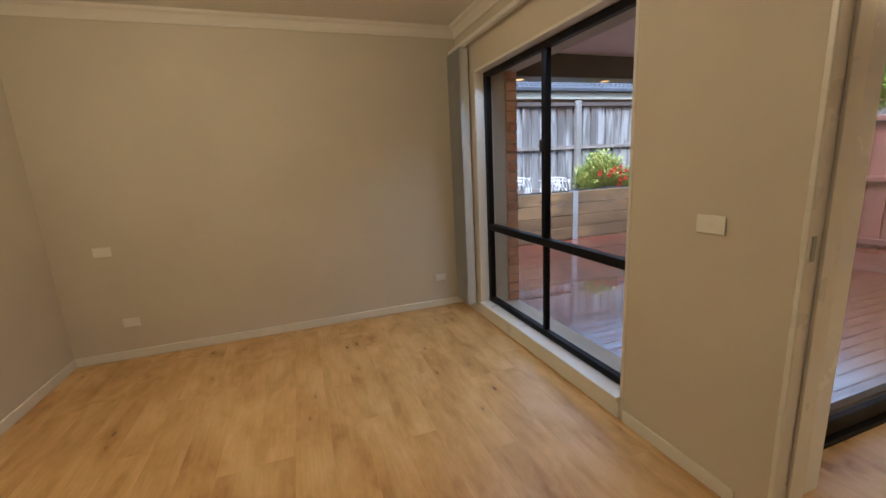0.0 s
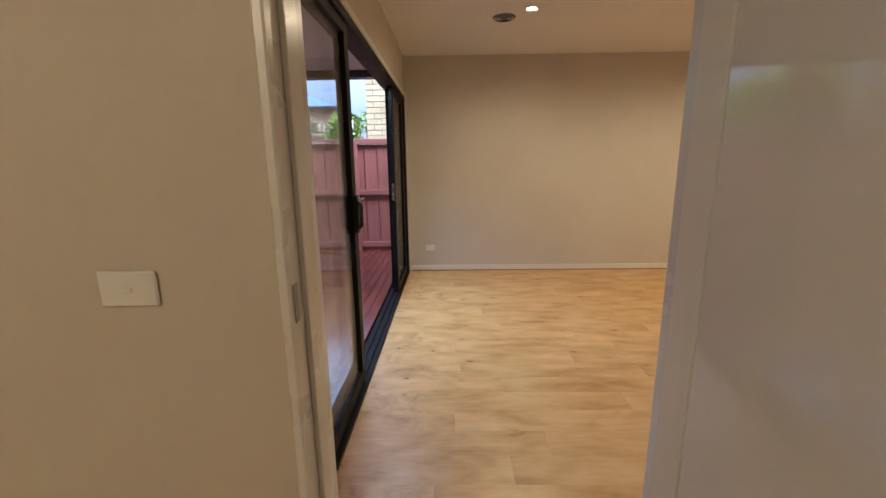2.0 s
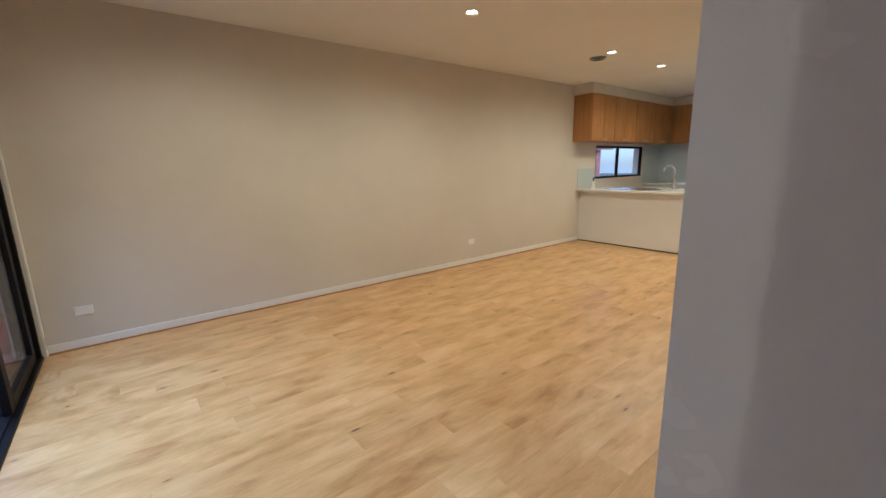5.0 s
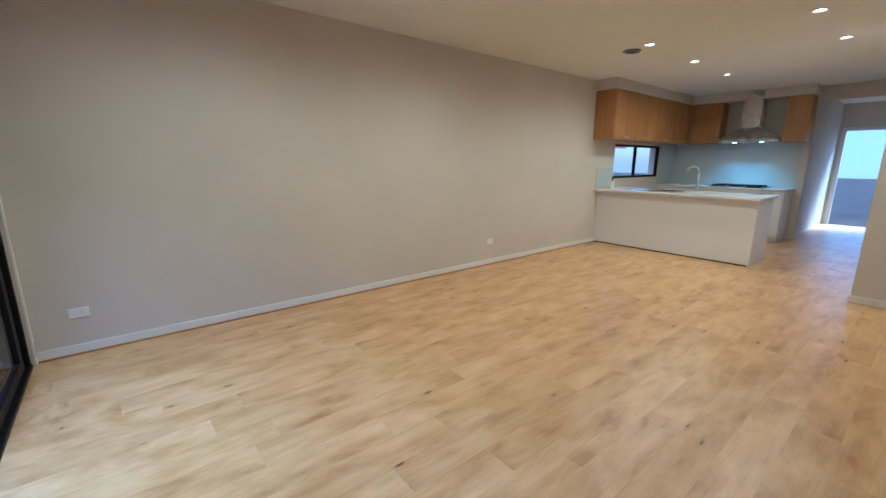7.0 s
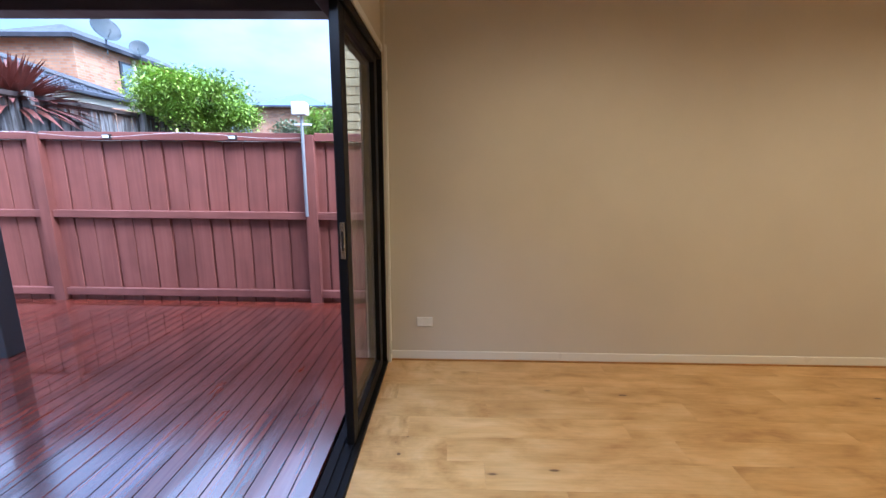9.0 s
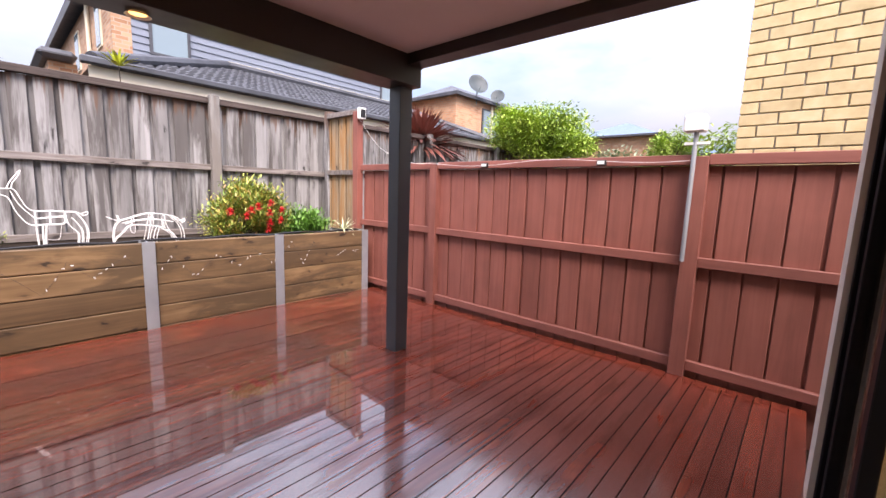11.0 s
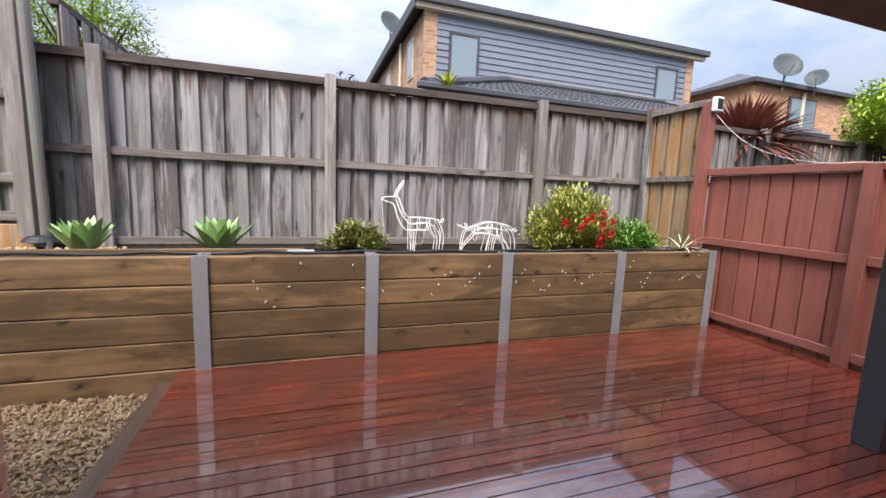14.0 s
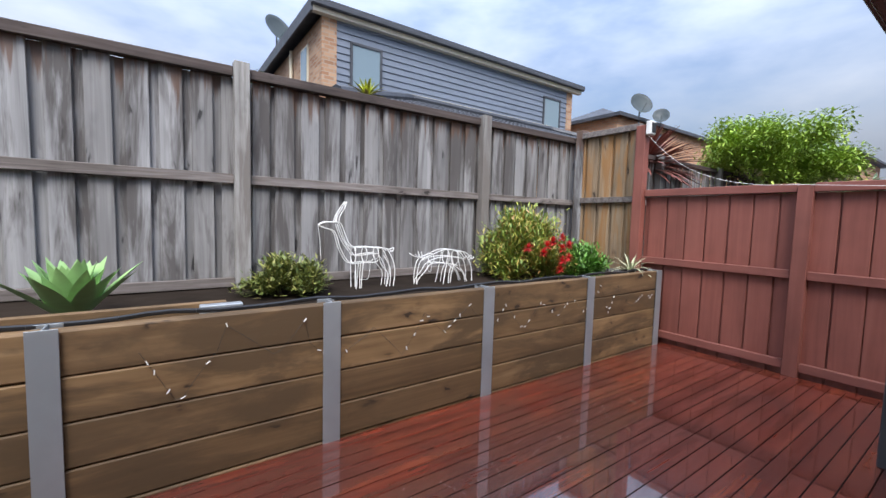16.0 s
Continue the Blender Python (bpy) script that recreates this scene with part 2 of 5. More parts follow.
dl.new(d_edge.outputs[0], d_film.inputs["Value"])
dl.new(d_film.outputs["Result"], db.inputs["Coat Roughness"])
M["grey_timber"] = timber("weathered_paling", [(0.22, (0.15, 0.147, 0.148)), (0.40, (0.28, 0.277, 0.278)), (0.60, (0.37, 0.367, 0.37)), (0.82, (0.50, 0.49, 0.48))], "z", 0.85, 0.9, 0.6, 0.75, 1.0, (0.085, 0.076, 0.072))
fn_, fl_ = M["grey_timber"].node_tree.nodes, M["grey_timber"].node_tree.links
f_b = fn_["Principled BSDF"]
f_col = f_b.inputs["Base Color"].links[0].from_socket
f_geo, f_map, f_sep, f_rng = fn_.new("ShaderNodeNewGeometry"), fn_.new("ShaderNodeMapping"), fn_.new("ShaderNodeSeparateXYZ"), fn_.new("ShaderNodeMapRange")
f_map.inputs["Scale"].default_value = (16, 16, 0.9)
fl_.new(f_geo.outputs["Position"], f_map.inputs["Vector"])
fl_.new(f_geo.outputs["Position"], f_sep.inputs["Vector"])
f_rng.inputs["From Min"].default_value, f_rng.inputs["From Max"].default_value = 2.0, 2.5
f_rng.inputs["To Min"].default_value, f_rng.inputs["To Max"].default_value = -0.12, 0.30
fl_.new(f_sep.outputs["Z"], f_rng.inputs["Value"])
f_add = fn_.new("ShaderNodeMath")
fl_.new(noise_tex(fn_, fl_, f_map.outputs["Vector"], 1.0, 4, 0.6), f_add.inputs[0])
fl_.new(f_rng.outputs["Result"], f_add.inputs[1])
f_drip = ramp(fn_, fl_, f_add.outputs[0], [(0.62, (0,) * 3), (0.72, (0.8,) * 3)])
fl_.new(blend(fn_, fl_, f_drip, f_col, (0.13, 0.07, 0.045)), f_b.inputs["Base Color"])
M["pale_timber"] = timber("pale_weathered_paling", [(0.22, (0.20, 0.19, 0.18)), (0.42, (0.33, 0.32, 0.305)), (0.62, (0.42, 0.41, 0.39)), (0.82, (0.52, 0.50, 0.47))], "z", 0.85, 0.9, 0.6, 0.5, 1.0, (0.17, 0.15, 0.135))
M["grey_rail"] = timber("weathered_rail", [(0.25, (0.085, 0.068, 0.06)), (0.5, (0.21, 0.18, 0.165)), (0.75, (0.37, 0.335, 0.32))], "x", 0.85, 1.3, 0.6, 0.4, 0.8)
M["grey_cap"] = timber("weathered_fence_cap", [(0.25, (0.035, 0.024, 0.021)), (0.5, (0.085, 0.062, 0.055)), (0.75, (0.15, 0.12, 0.108))], "x", 0.8, 1.0, 0.5, 0.3, 0.5)
M["orange_timber"] = timber("newer_paling", [(0.25, (0.20, 0.14, 0.095)), (0.45, (0.40, 0.29, 0.18)), (0.65, (0.50, 0.37, 0.24)), (0.85, (0.50, 0.43, 0.35))], "z", 0.8, 1.2, 0.5, 0.5, 0.9, (0.34, 0.17, 0.06))
M["brown_paint"] = timber("brown_painted_paling", [(0.2, (0.20, 0.062, 0.046)), (0.5, (0.275, 0.09, 0.067)), (0.8, (0.33, 0.118, 0.09))], "z", 0.6, 0.7, 0.25, 0.3)
M["brown_rail"] = timber("brown_painted_rail", [(0.2, (0.21, 0.068, 0.052)), (0.8, (0.33, 0.118, 0.092))], "y", 0.55, 0.8, 0.2, 0.2)
M["sleeper"] = timber("treated_pine_sleeper", [(0.22, (0.085, 0.044, 0.019)), (0.42, (0.205, 0.122, 0.056)), (0.60, (0.28, 0.172, 0.083)), (0.82, (0.38, 0.255, 0.138))], "x", 0.7, 0.6, 0.4, 0.75, 1.0, (0.085, 0.052, 0.025))
M["edging"] = timber("wet_dark_edging", [(0.25, (0.06, 0.036, 0.024)), (0.5, (0.11, 0.068, 0.044)), (0.75, (0.18, 0.115, 0.075))], "y", 0.45, 0.8, 0.4, 0.2, 0.6)
M["cabinet"] = timber("honey_oak_laminate", [(0.2, (0.33, 0.155, 0.04)), (0.5, (0.44, 0.215, 0.06)), (0.8, (0.52, 0.27, 0.085))], "z", 0.4, 1.0, 0.03, 0.1)
M["bench_white"] = paint("white_laminate", (0.74, 0.73, 0.72), 0.35, 0.015, 0.0)
M["stone"] = paint("pale_stone_top", (0.70, 0.69, 0.67), 0.2, 0.06, 0.0, 120)
M["splash"] = paint("pale_glass_splashback", (0.52, 0.56, 0.54), 0.12, 0.02, 0.0)
M["soil"] = paint("dark_soil", (0.022, 0.016, 0.012), 0.95, 0.45, 0.8, 18, 0.0, 0.1)
M["black"] = paint("black_plastic", (0.012, 0.012, 0.013), 0.45, 0.1, 0.05, 120)
M["pebble"] = None
M["cladding"] = paint("blue_grey_cladding", (0.155, 0.185, 0.235), 0.6, 0.05, 0.05, 60)
M["rooftile"] = paint("dark_roof_tile", (0.058, 0.063, 0.075), 0.55, 0.3, 0.2, 40)
M["cream"] = paint("cream_fascia", (0.66, 0.60, 0.47), 0.5, 0.04, 0.02)
M["blue_roof"] = paint("blue_roof_metal", (0.10, 0.155, 0.24), 0.45, 0.08, 0.02)
M["wire_white"] = paint("white_rope_light", (0.82, 0.82, 0.80), 0.4, 0.02, 0.0)
M["pipe"] = paint("grey_green_pipe", (0.17, 0.165, 0.15), 0.6, 0.15, 0.05)
M["dish"] = paint("grey_dish", (0.12, 0.15, 0.16), 0.5, 0.05, 0.02)


def brick_mat(name, stops, mortar_like=False):
    m, n, l, b = mat(name, 0.85)
    v = coords(n, l, (1, 1, 1))
    col = ramp(n, l, noise_tex(n, l, v, 9, 5), stops)
    oi = n.new("ShaderNodeObjectInfo")
    ge = n.new("ShaderNodeNewGeometry")
    col = blend(n, l, 0.4, col, ramp(n, l, oi.outputs["Random"], [(0, (0.6,) * 3), (1, (1.0,) * 3)]), "MULTIPLY")
    col = blend(n, l, 0.4, col, ramp(n, l, ge.outputs["Random Per Island"], [(0, (0.62,) * 3), (1, (1.0,) * 3)]), "MULTIPLY")
    l.new(col, b.inputs["Base Color"])
    bump(n, l, b, noise_tex(n, l, v, 60, 4), 0.5, 0.004)
    return m


M["brick"] = brick_mat("red_brick", [(0.3, (0.36, 0.17, 0.115)), (0.5, (0.60, 0.33, 0.23)), (0.75, (0.68, 0.43, 0.32))])
M["brick_cream"] = brick_mat("cream_brick", [(0.3, (0.52, 0.40, 0.21)), (0.55, (0.62, 0.49, 0.27)), (0.75, (0.68, 0.56, 0.34))])
M["mortar"] = paint("mortar", (0.42, 0.39, 0.35), 0.95, 0.12, 0.5, 60)
M["pebble"] = brick_mat("river_pebble", [(0.25, (0.20, 0.125, 0.065)), (0.5, (0.47, 0.325, 0.18)), (0.75, (0.64, 0.51, 0.34))])


def coursed_brick(name, stops, mortar):
    """Brickwork too far off to build: courses 86 mm high, set back joints."""
    m, n, l, b = mat(name, 0.85)
    ge, sp, ad, cb_, br = n.new("ShaderNodeNewGeometry"), n.new("ShaderNodeSeparateXYZ"), n.new("ShaderNodeMath"), n.new("ShaderNodeCombineXYZ"), n.new("ShaderNodeTexBrick")
    l.new(ge.outputs["Position"], sp.inputs["Vector"])
    l.new(sp.outputs["X"], ad.inputs[0]), l.new(sp.outputs["Y"], ad.inputs[1])
    l.new(ad.outputs[0], cb_.inputs["X"]), l.new(sp.outputs["Z"], cb_.inputs["Y"])
    l.new(cb_.outputs["Vector"], br.inputs["Vector"])
    br.inputs["Scale"].default_value, br.inputs["Mortar Size"].default_value = 1.0, 0.008
    br.inputs["Brick Width"].default_value, br.inputs["Row Height"].default_value = 0.24, 0.086
    br.inputs["Color1"].default_value, br.inputs["Color2"].default_value, br.inputs["Mortar"].default_value = (*stops[0], 1), (*stops[1], 1), (*mortar, 1)
    col = blend(n, l, 0.5, br.outputs["Color"], ramp(n, l, noise_tex(n, l, ge.outputs["Position"], 1.1, 5), [(0.3, (0.62,) * 3), (0.7, (1.0,) * 3)]), "MULTIPLY")
    l.new(col, b.inputs["Base Color"])
    bump(n, l, b, br.outputs["Fac"], -0.4, 0.01)
    return m


M["brick_far"] = coursed_brick("orange_brick", ((0.36, 0.18, 0.10), (0.55, 0.34, 0.21)), (0.42, 0.36, 0.29))
M["brick_orange"] = coursed_brick("bright_orange_brick", ((0.50, 0.23, 0.12), (0.68, 0.38, 0.22)), (0.46, 0.38, 0.30))


def leaf_mat(name, stops, rough=0.45):
    m, n, l, b = mat(name, rough)
    ge = n.new("ShaderNodeNewGeometry")
    col = ramp(n, l, ge.outputs["Random Per Island"], stops)
    col = blend(n, l, 0.35, col, ramp(n, l, noise_tex(n, l, coords(n, l, (1, 1, 1)), 14, 3), [(0.3, (0.5,) * 3), (0.7, (1,) * 3)]), "MULTIPLY")
    l.new(col, b.inputs["Base Color"])
    b.inputs["Transmission Weight"].default_value = 0.0
    return m


M["agave"] = leaf_mat("agave_leaf", [(0, (0.24, 0.43, 0.20)), (0.6, (0.36, 0.58, 0.24)), (1, (0.54, 0.70, 0.28))], 0.42)
M["hedge"] = leaf_mat("shrub_leaf", [(0, (0.07, 0.11, 0.028)), (0.6, (0.20, 0.24, 0.06)), (1, (0.38, 0.36, 0.11))])
M["bush"] = leaf_mat("flowering_bush_leaf", [(0, (0.10, 0.19, 0.035)), (0.45, (0.25, 0.35, 0.06)), (0.8, (0.45, 0.43, 0.09)), (1, (0.58, 0.31, 0.12))])
M["green"] = leaf_mat("bright_shrub_leaf", [(0, (0.05, 0.13, 0.02)), (0.6, (0.11, 0.28, 0.04)), (1, (0.22, 0.42, 0.08))])
M["flower"] = leaf_mat("red_flower", [(0, (0.5, 0.015, 0.02)), (1, (0.75, 0.05, 0.05))])
M["pale_leaf"] = leaf_mat("striped_pale_leaf", [(0, (0.35, 0.42, 0.2)), (1, (0.7, 0.7, 0.5))])
M["red_leaf"] = leaf_mat("bronze_flax_leaf", [(0, (0.10, 0.035, 0.03)), (0.6, (0.22, 0.075, 0.055)), (1, (0.38, 0.19, 0.09))])
M["tree"] = leaf_mat("tree_leaf", [(0, (0.18, 0.31, 0.035)), (0.6, (0.36, 0.52, 0.07)), (1, (0.52, 0.64, 0.12))], 0.65)
M["far_leaf"] = leaf_mat("grey_green_leaf", [(0, (0.12, 0.18, 0.09)), (1, (0.30, 0.37, 0.22))], 0.6)
M["bark"] = timber("bark", [(0.2, (0.06, 0.045, 0.03)), (0.8, (0.16, 0.12, 0.09))], "z", 0.9, 0.8, 0.6, 0.2)
M["yellow_leaf"] = leaf_mat("yellow_leaf", [(0, (0.35, 0.42, 0.03)), (1, (0.6, 0.62, 0.08))])

# thin clear glass: straight through, with gloss rising towards grazing angles
g, gn, gl, gb = mat("clear_glass", 0.0)
g_lw, g_pow, g_mr = gn.new("ShaderNodeLayerWeight"), gn.new("ShaderNodeMath"), gn.new("ShaderNodeMapRange")
g_tr, g_gl, g_mx = gn.new("ShaderNodeBsdfTransparent"), gn.new("ShaderNodeBsdfGlossy"), gn.new("ShaderNodeMixShader")
g_lw.inputs["Blend"].default_value, g_pow.operation = 0.5, "POWER"
g_pow.inputs[1].default_value = 4.6
g_mr.inputs["To Min"].default_value, g_mr.inputs["To Max"].default_value = 0.035, 0.45
g_tr.inputs["Color"].default_value, g_gl.inputs["Roughness"].default_value = (0.97, 0.985, 0.98, 1), 0.0
gl.new(g_lw.outputs["Facing"], g_pow.inputs[0])
gl.new(g_pow.outputs[0], g_mr.inputs["Value"])
gl.new(g_mr.outputs["Result"], g_mx.inputs["Fac"])
gl.new(g_tr.outputs[0], g_mx.inputs[1])
gl.new(g_gl.outputs[0], g_mx.inputs[2])
gl.new(g_mx.outputs[0], gn["Material Output"].inputs["Surface"])
gn.remove(gb)
M["glass"] = g
g, gn, gl, gb = mat("dark_window_glass", 0.04)
gb.inputs["Base Color"].default_value = (0.20, 0.27, 0.31, 1)
M["far_glass"] = g


def glow(name, colour, power):
    m, n, l, b = mat(name, 0.5)
    b.inputs["Base Color"].default_value = (*colour, 1)
    b.inputs["Emission Color"].default_value = (*colour, 1)
    b.inputs["Emission Strength"].default_value = power
    return m


M["lamp_warm"] = glow("lit_downlight", (1.0, 0.82, 0.55), 9)
M["lamp_amber"] = glow("lit_amber_downlight", (1.0, 0.55, 0.2), 2.2)
M["lamp_cool"] = glow("lit_hood_lamp", (0.6, 0.95, 1.0), 9)

# ---- mesh helpers ----


def box(bm, x0, x1, y0, y1, z0, z1, bevel=0.0, m=None):
    r = bmesh.ops.create_cube(bm, size=1.0)["verts"]
    bmesh.ops.scale(bm, vec=(x1 - x0, y1 - y0, z1 - z0), verts=r)
    bmesh.ops.translate(bm, vec=((x0 + x1) / 2, (y0 + y1) / 2, (z0 + z1) / 2), verts=r)
    if bevel:
        es = list({e for v in r for e in v.link_edges})
        r = bmesh.ops.bevel(bm, geom=es, offset=bevel, segments=1, affect="EDGES", clamp_overlap=True)["verts"]
    if m is not None:
        bmesh.ops.transform(bm, matrix=m, verts=list({v for v in r if v.is_valid}))
    return bm


def rod(bm, a, b, r0, r1=None, seg=8):
    a, b = Vector(a), Vector(b)
    d = b - a
    if d.length < 1e-6:
        return bm
    vs = bmesh.ops.create_cone(bm, cap_ends=True, segments=seg, radius1=r0, radius2=r0 if r1 is None else r1, depth=d.length)["verts"]
    bmesh.ops.transform(bm, matrix=Matrix.Translation((a + b) / 2) @ d.to_track_quat("Z", "Y").to_matrix().to_4x4(), verts=vs)
    return bm


def boxes(*rows, bevel=0.0):
    bm = bmesh.new()
    for r in rows:
        box(bm, *r, bevel=bevel)
    return bm


def mesh_of(name, bm, material, smooth=False):
    me = bpy.data.meshes.new(name)
    bm.to_mesh(me)
    bm.free()
    me.materials.append(material)
    if smooth:
        me.polygons.foreach_set("use_smooth", [True] * len(me.polygons))
    return me


def part(name, bm, material, parent, label="", smooth=False):
    ob = new(name, mesh_of(name, bm, material, smooth))
    ob.parent = parent
    if label:
        ob["label"] = label
    return ob


def piece(name, me, parent, m):
    ob = new(name, me)
    ob.parent = parent
    ob.matrix_basis = m
    return ob


def thing(name, label, category, at=(0, 0, 0), group="", turn=0):
    ob = new(name)
    ob.empty_display_size = 0.1
    ob.matrix_basis = pose(*at, 0, 0, turn)
    return tagged(ob, label, category, group)


def structure(name, bm, material, label="", category="", smooth=False):
    return tagged(new(name, mesh_of(name, bm, material, smooth)), label, category, "", "structure")


def clear(ob):
    ob.visible_shadow = False
    return ob

# ---- large structure: the house ----
XS, XO = 1.54, 1.935          # study's inner wall face, brick outer face
XL = 5.86                    # living room's far wall
YD = 1.07                    # inner face line of the sliding door
YF = 3.78                    # study's far wall
DOOR0, DOOR1 = 0.0, 0.865    # study doorway
HEAD = 2.10
XI = 1.70                    # back of the inner leaf
REV0, REV1 = -0.11, 0.935   # wider plastered reveal on the living side

structure("ground", boxes((-60, 70, -60, 80, -0.35, -0.25)), M["soil"], "dark bare earth under and around the houses", "ground")

floor = structure("floor", boxes((-1.75, XS, -1.0, YF, -0.12, -0.012), (XS, XL, -12.0, YD + 0.05, -0.12, -0.012)), M["oak"], "honey oak plank floor with dark knots, in study and living room", "floor")

structure("wall_study_far", boxes((-1.9, XI, YF, YF + 0.12, -0.12, CEIL)), M["wall"], "plain warm beige painted study wall", "wall")
structure("wall_study_side", boxes((-1.87, -1.75, -1.0, YF, -0.12, CEIL)), M["wall"], "plain warm beige painted study wall", "wall")
structure("wall_study_back", boxes((-1.87, XO, -1.12, -1.0, -0.12, CEIL)), M["wall"], "plain beige wall closing the study", "wall")
# wall between study and deck, with the window and the doorway
WY0, WY1, WZ0, WZ1 = 1.62, 3.36, 0.10, 2.14
structure("wall_window", boxes((XS, XI, WY1, YF, -0.12, CEIL), (XS, XI, WY0, WY1, -0.12, WZ0), (XS, XI, WY0, WY1, WZ1, CEIL),
                               (XS, XI, DOOR1 + 0.0225, WY0, -0.12, CEIL), (XS, XI, DOOR0 - 0.04, DOOR1 + 0.0225, HEAD, CEIL),
                               (XS, XI, -1.0, DOOR0 - 0.04, -0.12, CEIL)), M["wall"], "beige painted wall with window, switch and doorway", "wall")
structure("wall_living_near", boxes((XI, XO, -12.0, REV0, -0.12, CEIL), (XI, XO, REV0, REV1, HEAD + 0.07, CEIL), (XI, XO, REV1, YD - 0.01, -0.12, CEIL)),
          M["wall"], "grey-beige painted living room wall beside the doorway", "wall")
SX0, SX1, SH = 1.97, 5.80, 2.14
structure("wall_sliding_door", boxes((XI, SX0, YD, YD + 0.14, -0.12, CEIL), (SX1, XL, YD - 0.02, YD + 0.14, -0.12, CEIL), (SX0, SX1, YD, YD + 0.14, SH, CEIL)),
          M["wall"], "beige painted wall round the sliding door", "wall")
KY0, KY1, KZ0, KZ1 = -8.12, -6.36, 1.07, 1.66
structure("wall_living_far", boxes((XL, XL + 0.2, KY1, YD + 0.14, -0.12, CEIL), (XL, XL + 0.2, KY0, KY1, -0.12, KZ0), (XL, XL + 0.2, KY0, KY1, KZ1, CEIL), (XL, XL + 0.2, -12, KY0, -0.12, CEIL)),
          M["wall"], "long plain grey-beige painted living room wall", "wall")
YB = -8.85
structure("wall_kitchen_back", boxes((3.70, XL, YB - 0.12, YB, -0.12, CEIL), (2.565, 3.70, YB - 0.12, YB, 2.37, CEIL)), M["wall"], "beige painted wall behind the cooker hood", "wall")
structure("wall_hall", boxes((XO + 0.001, 2.56, -11.999, -5.07, -0.12, CEIL - 0.002), (3.80, 3.92, -11.999, YB - 0.121, -0.12, CEIL - 0.002)), M["wall"], "beige painted hall walls past the kitchen", "wall")
structure("wall_hall_end", boxes((XI, 2.35, -12.1, -12, -0.12, CEIL), (3.75, XL, -12.1, -12, -0.12, CEIL), (2.35, 3.75, -12.1, -12, 2.1, CEIL)), M["wall"], "beige wall with a glazed door at the hall's end", "wall")
structure("ceiling", boxes((XI, XL, -12, YD, CEIL, CEIL + 0.1), (-1.75, XI, -1.0, YF, CEIL, CEIL + 0.1)), M["ceiling"], "flat off-white painted ceiling", "ceiling")
structure("wall_bulkhead", boxes((XL - 0.36, XL, YB, -5.60, 2.445, CEIL - 0.003), (3.70, XL - 0.36, YB, YB + 0.36, 2.445, CEIL - 0.003)), M["wall"], "beige bulkhead above the kitchen cabinets", "wall")


def cornice(name, p, q, side, label):
    """A cove moulding along a wall; side is the way into the room."""
    bm = bmesh.new()
    prof = [(0, -0.085), (0.012, -0.085), (0.022, -0.06), (0.05, -0.028), (0.075, -0.016), (0.085, 0), (0, 0)]
    p, q, side = Vector(p), Vector(q), Vector(side)
    rings = [[bm.verts.new(e + side * a + Vector((0, 0, b))) for a, b in prof] for e in (p, q)]
    for i in range(len(prof)):
        j = (i + 1) % len(prof)
        bm.faces.new((rings[0][i], rings[0][j], rings[1][j], rings[1][i]))
    bm.faces.new(rings[0][::-1]), bm.faces.new(rings[1])
    bmesh.ops.recalc_face_normals(bm, faces=bm.faces)
    return structure(name, bm, M["ceiling"], label, "cornice")


cornice("trim_cornice_far", (-1.75, YF, CEIL - 0.001), (XS, YF, CEIL - 0.001), (0, -1, 0), "white cove cornice along the study wall")
cornice("trim_cornice_side", (-1.75, -1, CEIL - 0.001), (-1.75, YF, CEIL - 0.001), (1, 0, 0), "white cove cornice along the study wall")
cornice("trim_cornice_window", (XS, -1, CEIL - 0.001), (XS, YF, CEIL - 0.001), (-1, 0, 0), "white cove cornice above the study window")


def skirting(name, x0, x1, y0, y1):
    return structure(name, boxes((x0, x1, y0, y1, 0, 0.072), bevel=0.004), M["trim"], "low white painted skirting board", "skirting")


skirting("baseboard_study_far", -1.738, XS - 0.012, YF - 0.014, YF - 0.001)
skirting("baseboard_study_side", -1.749, -1.737, -1.0, YF - 0.002)
skirting("baseboard_study_window", XS - 0.013, XS - 0.001, 1.0, WY0 - 0.03)
skirting("baseboard_study_corner", XS - 0.013, XS - 0.001, WY1 + 0.02, YF - 0.016)
skirting("baseboard_living_far", XL - 0.014, XL - 0.001, -5.9, YD - 0.03)
skirting("baseboard_living_near", XO + 0.001, XO + 0.013, -5.056, REV0 - 0.001)
skirting("baseboard_hall_return", XO + 0.014, 2.573, -5.069, -5.057)
skirting("baseboard_hall", 2.561, 2.573, -11.99, -5.07)
structure("trim_quad", boxes((XL - 0.026, XL - 0.0145, -5.9, YD - 0.03, 0, 0.011)), M["cabinet"], "thin honey timber bead along the skirting", "bead")

# doorway lining and architraves
door_frame = thing("door_frame", "white gloss painted door lining and architraves", "door frame")
door_frame["kind"] = "structure"
part("lining", boxes((XS - 0.004, XI + 0.012, DOOR1, DOOR1 + 0.022, 0, HEAD), bevel=0.004), M["trim"], door_frame)
part("lining", boxes((XS - 0.004, XI + 0.012, DOOR0 - 0.038, DOOR0, 0, HEAD), bevel=0.004), M["trim"], door_frame)
part("lining", boxes((XS - 0.004, XI + 0.012, DOOR0 - 0.038, DOOR1 + 0.021, HEAD, HEAD + 0.035), bevel=0.004), M["trim"], door_frame)
part("stop", boxes((XS + 0.062, XS + 0.1, DOOR1 - 0.013, DOOR1 - 0.0005, 0, HEAD - 0.001), bevel=0.002), M["trim"], door_frame)
part("stop", boxes((XS + 0.045, XS + 0.085, DOOR0 + 0.0005, DOOR0 + 0.013, 0, HEAD - 0.001), bevel=0.002), M["trim"], door_frame)
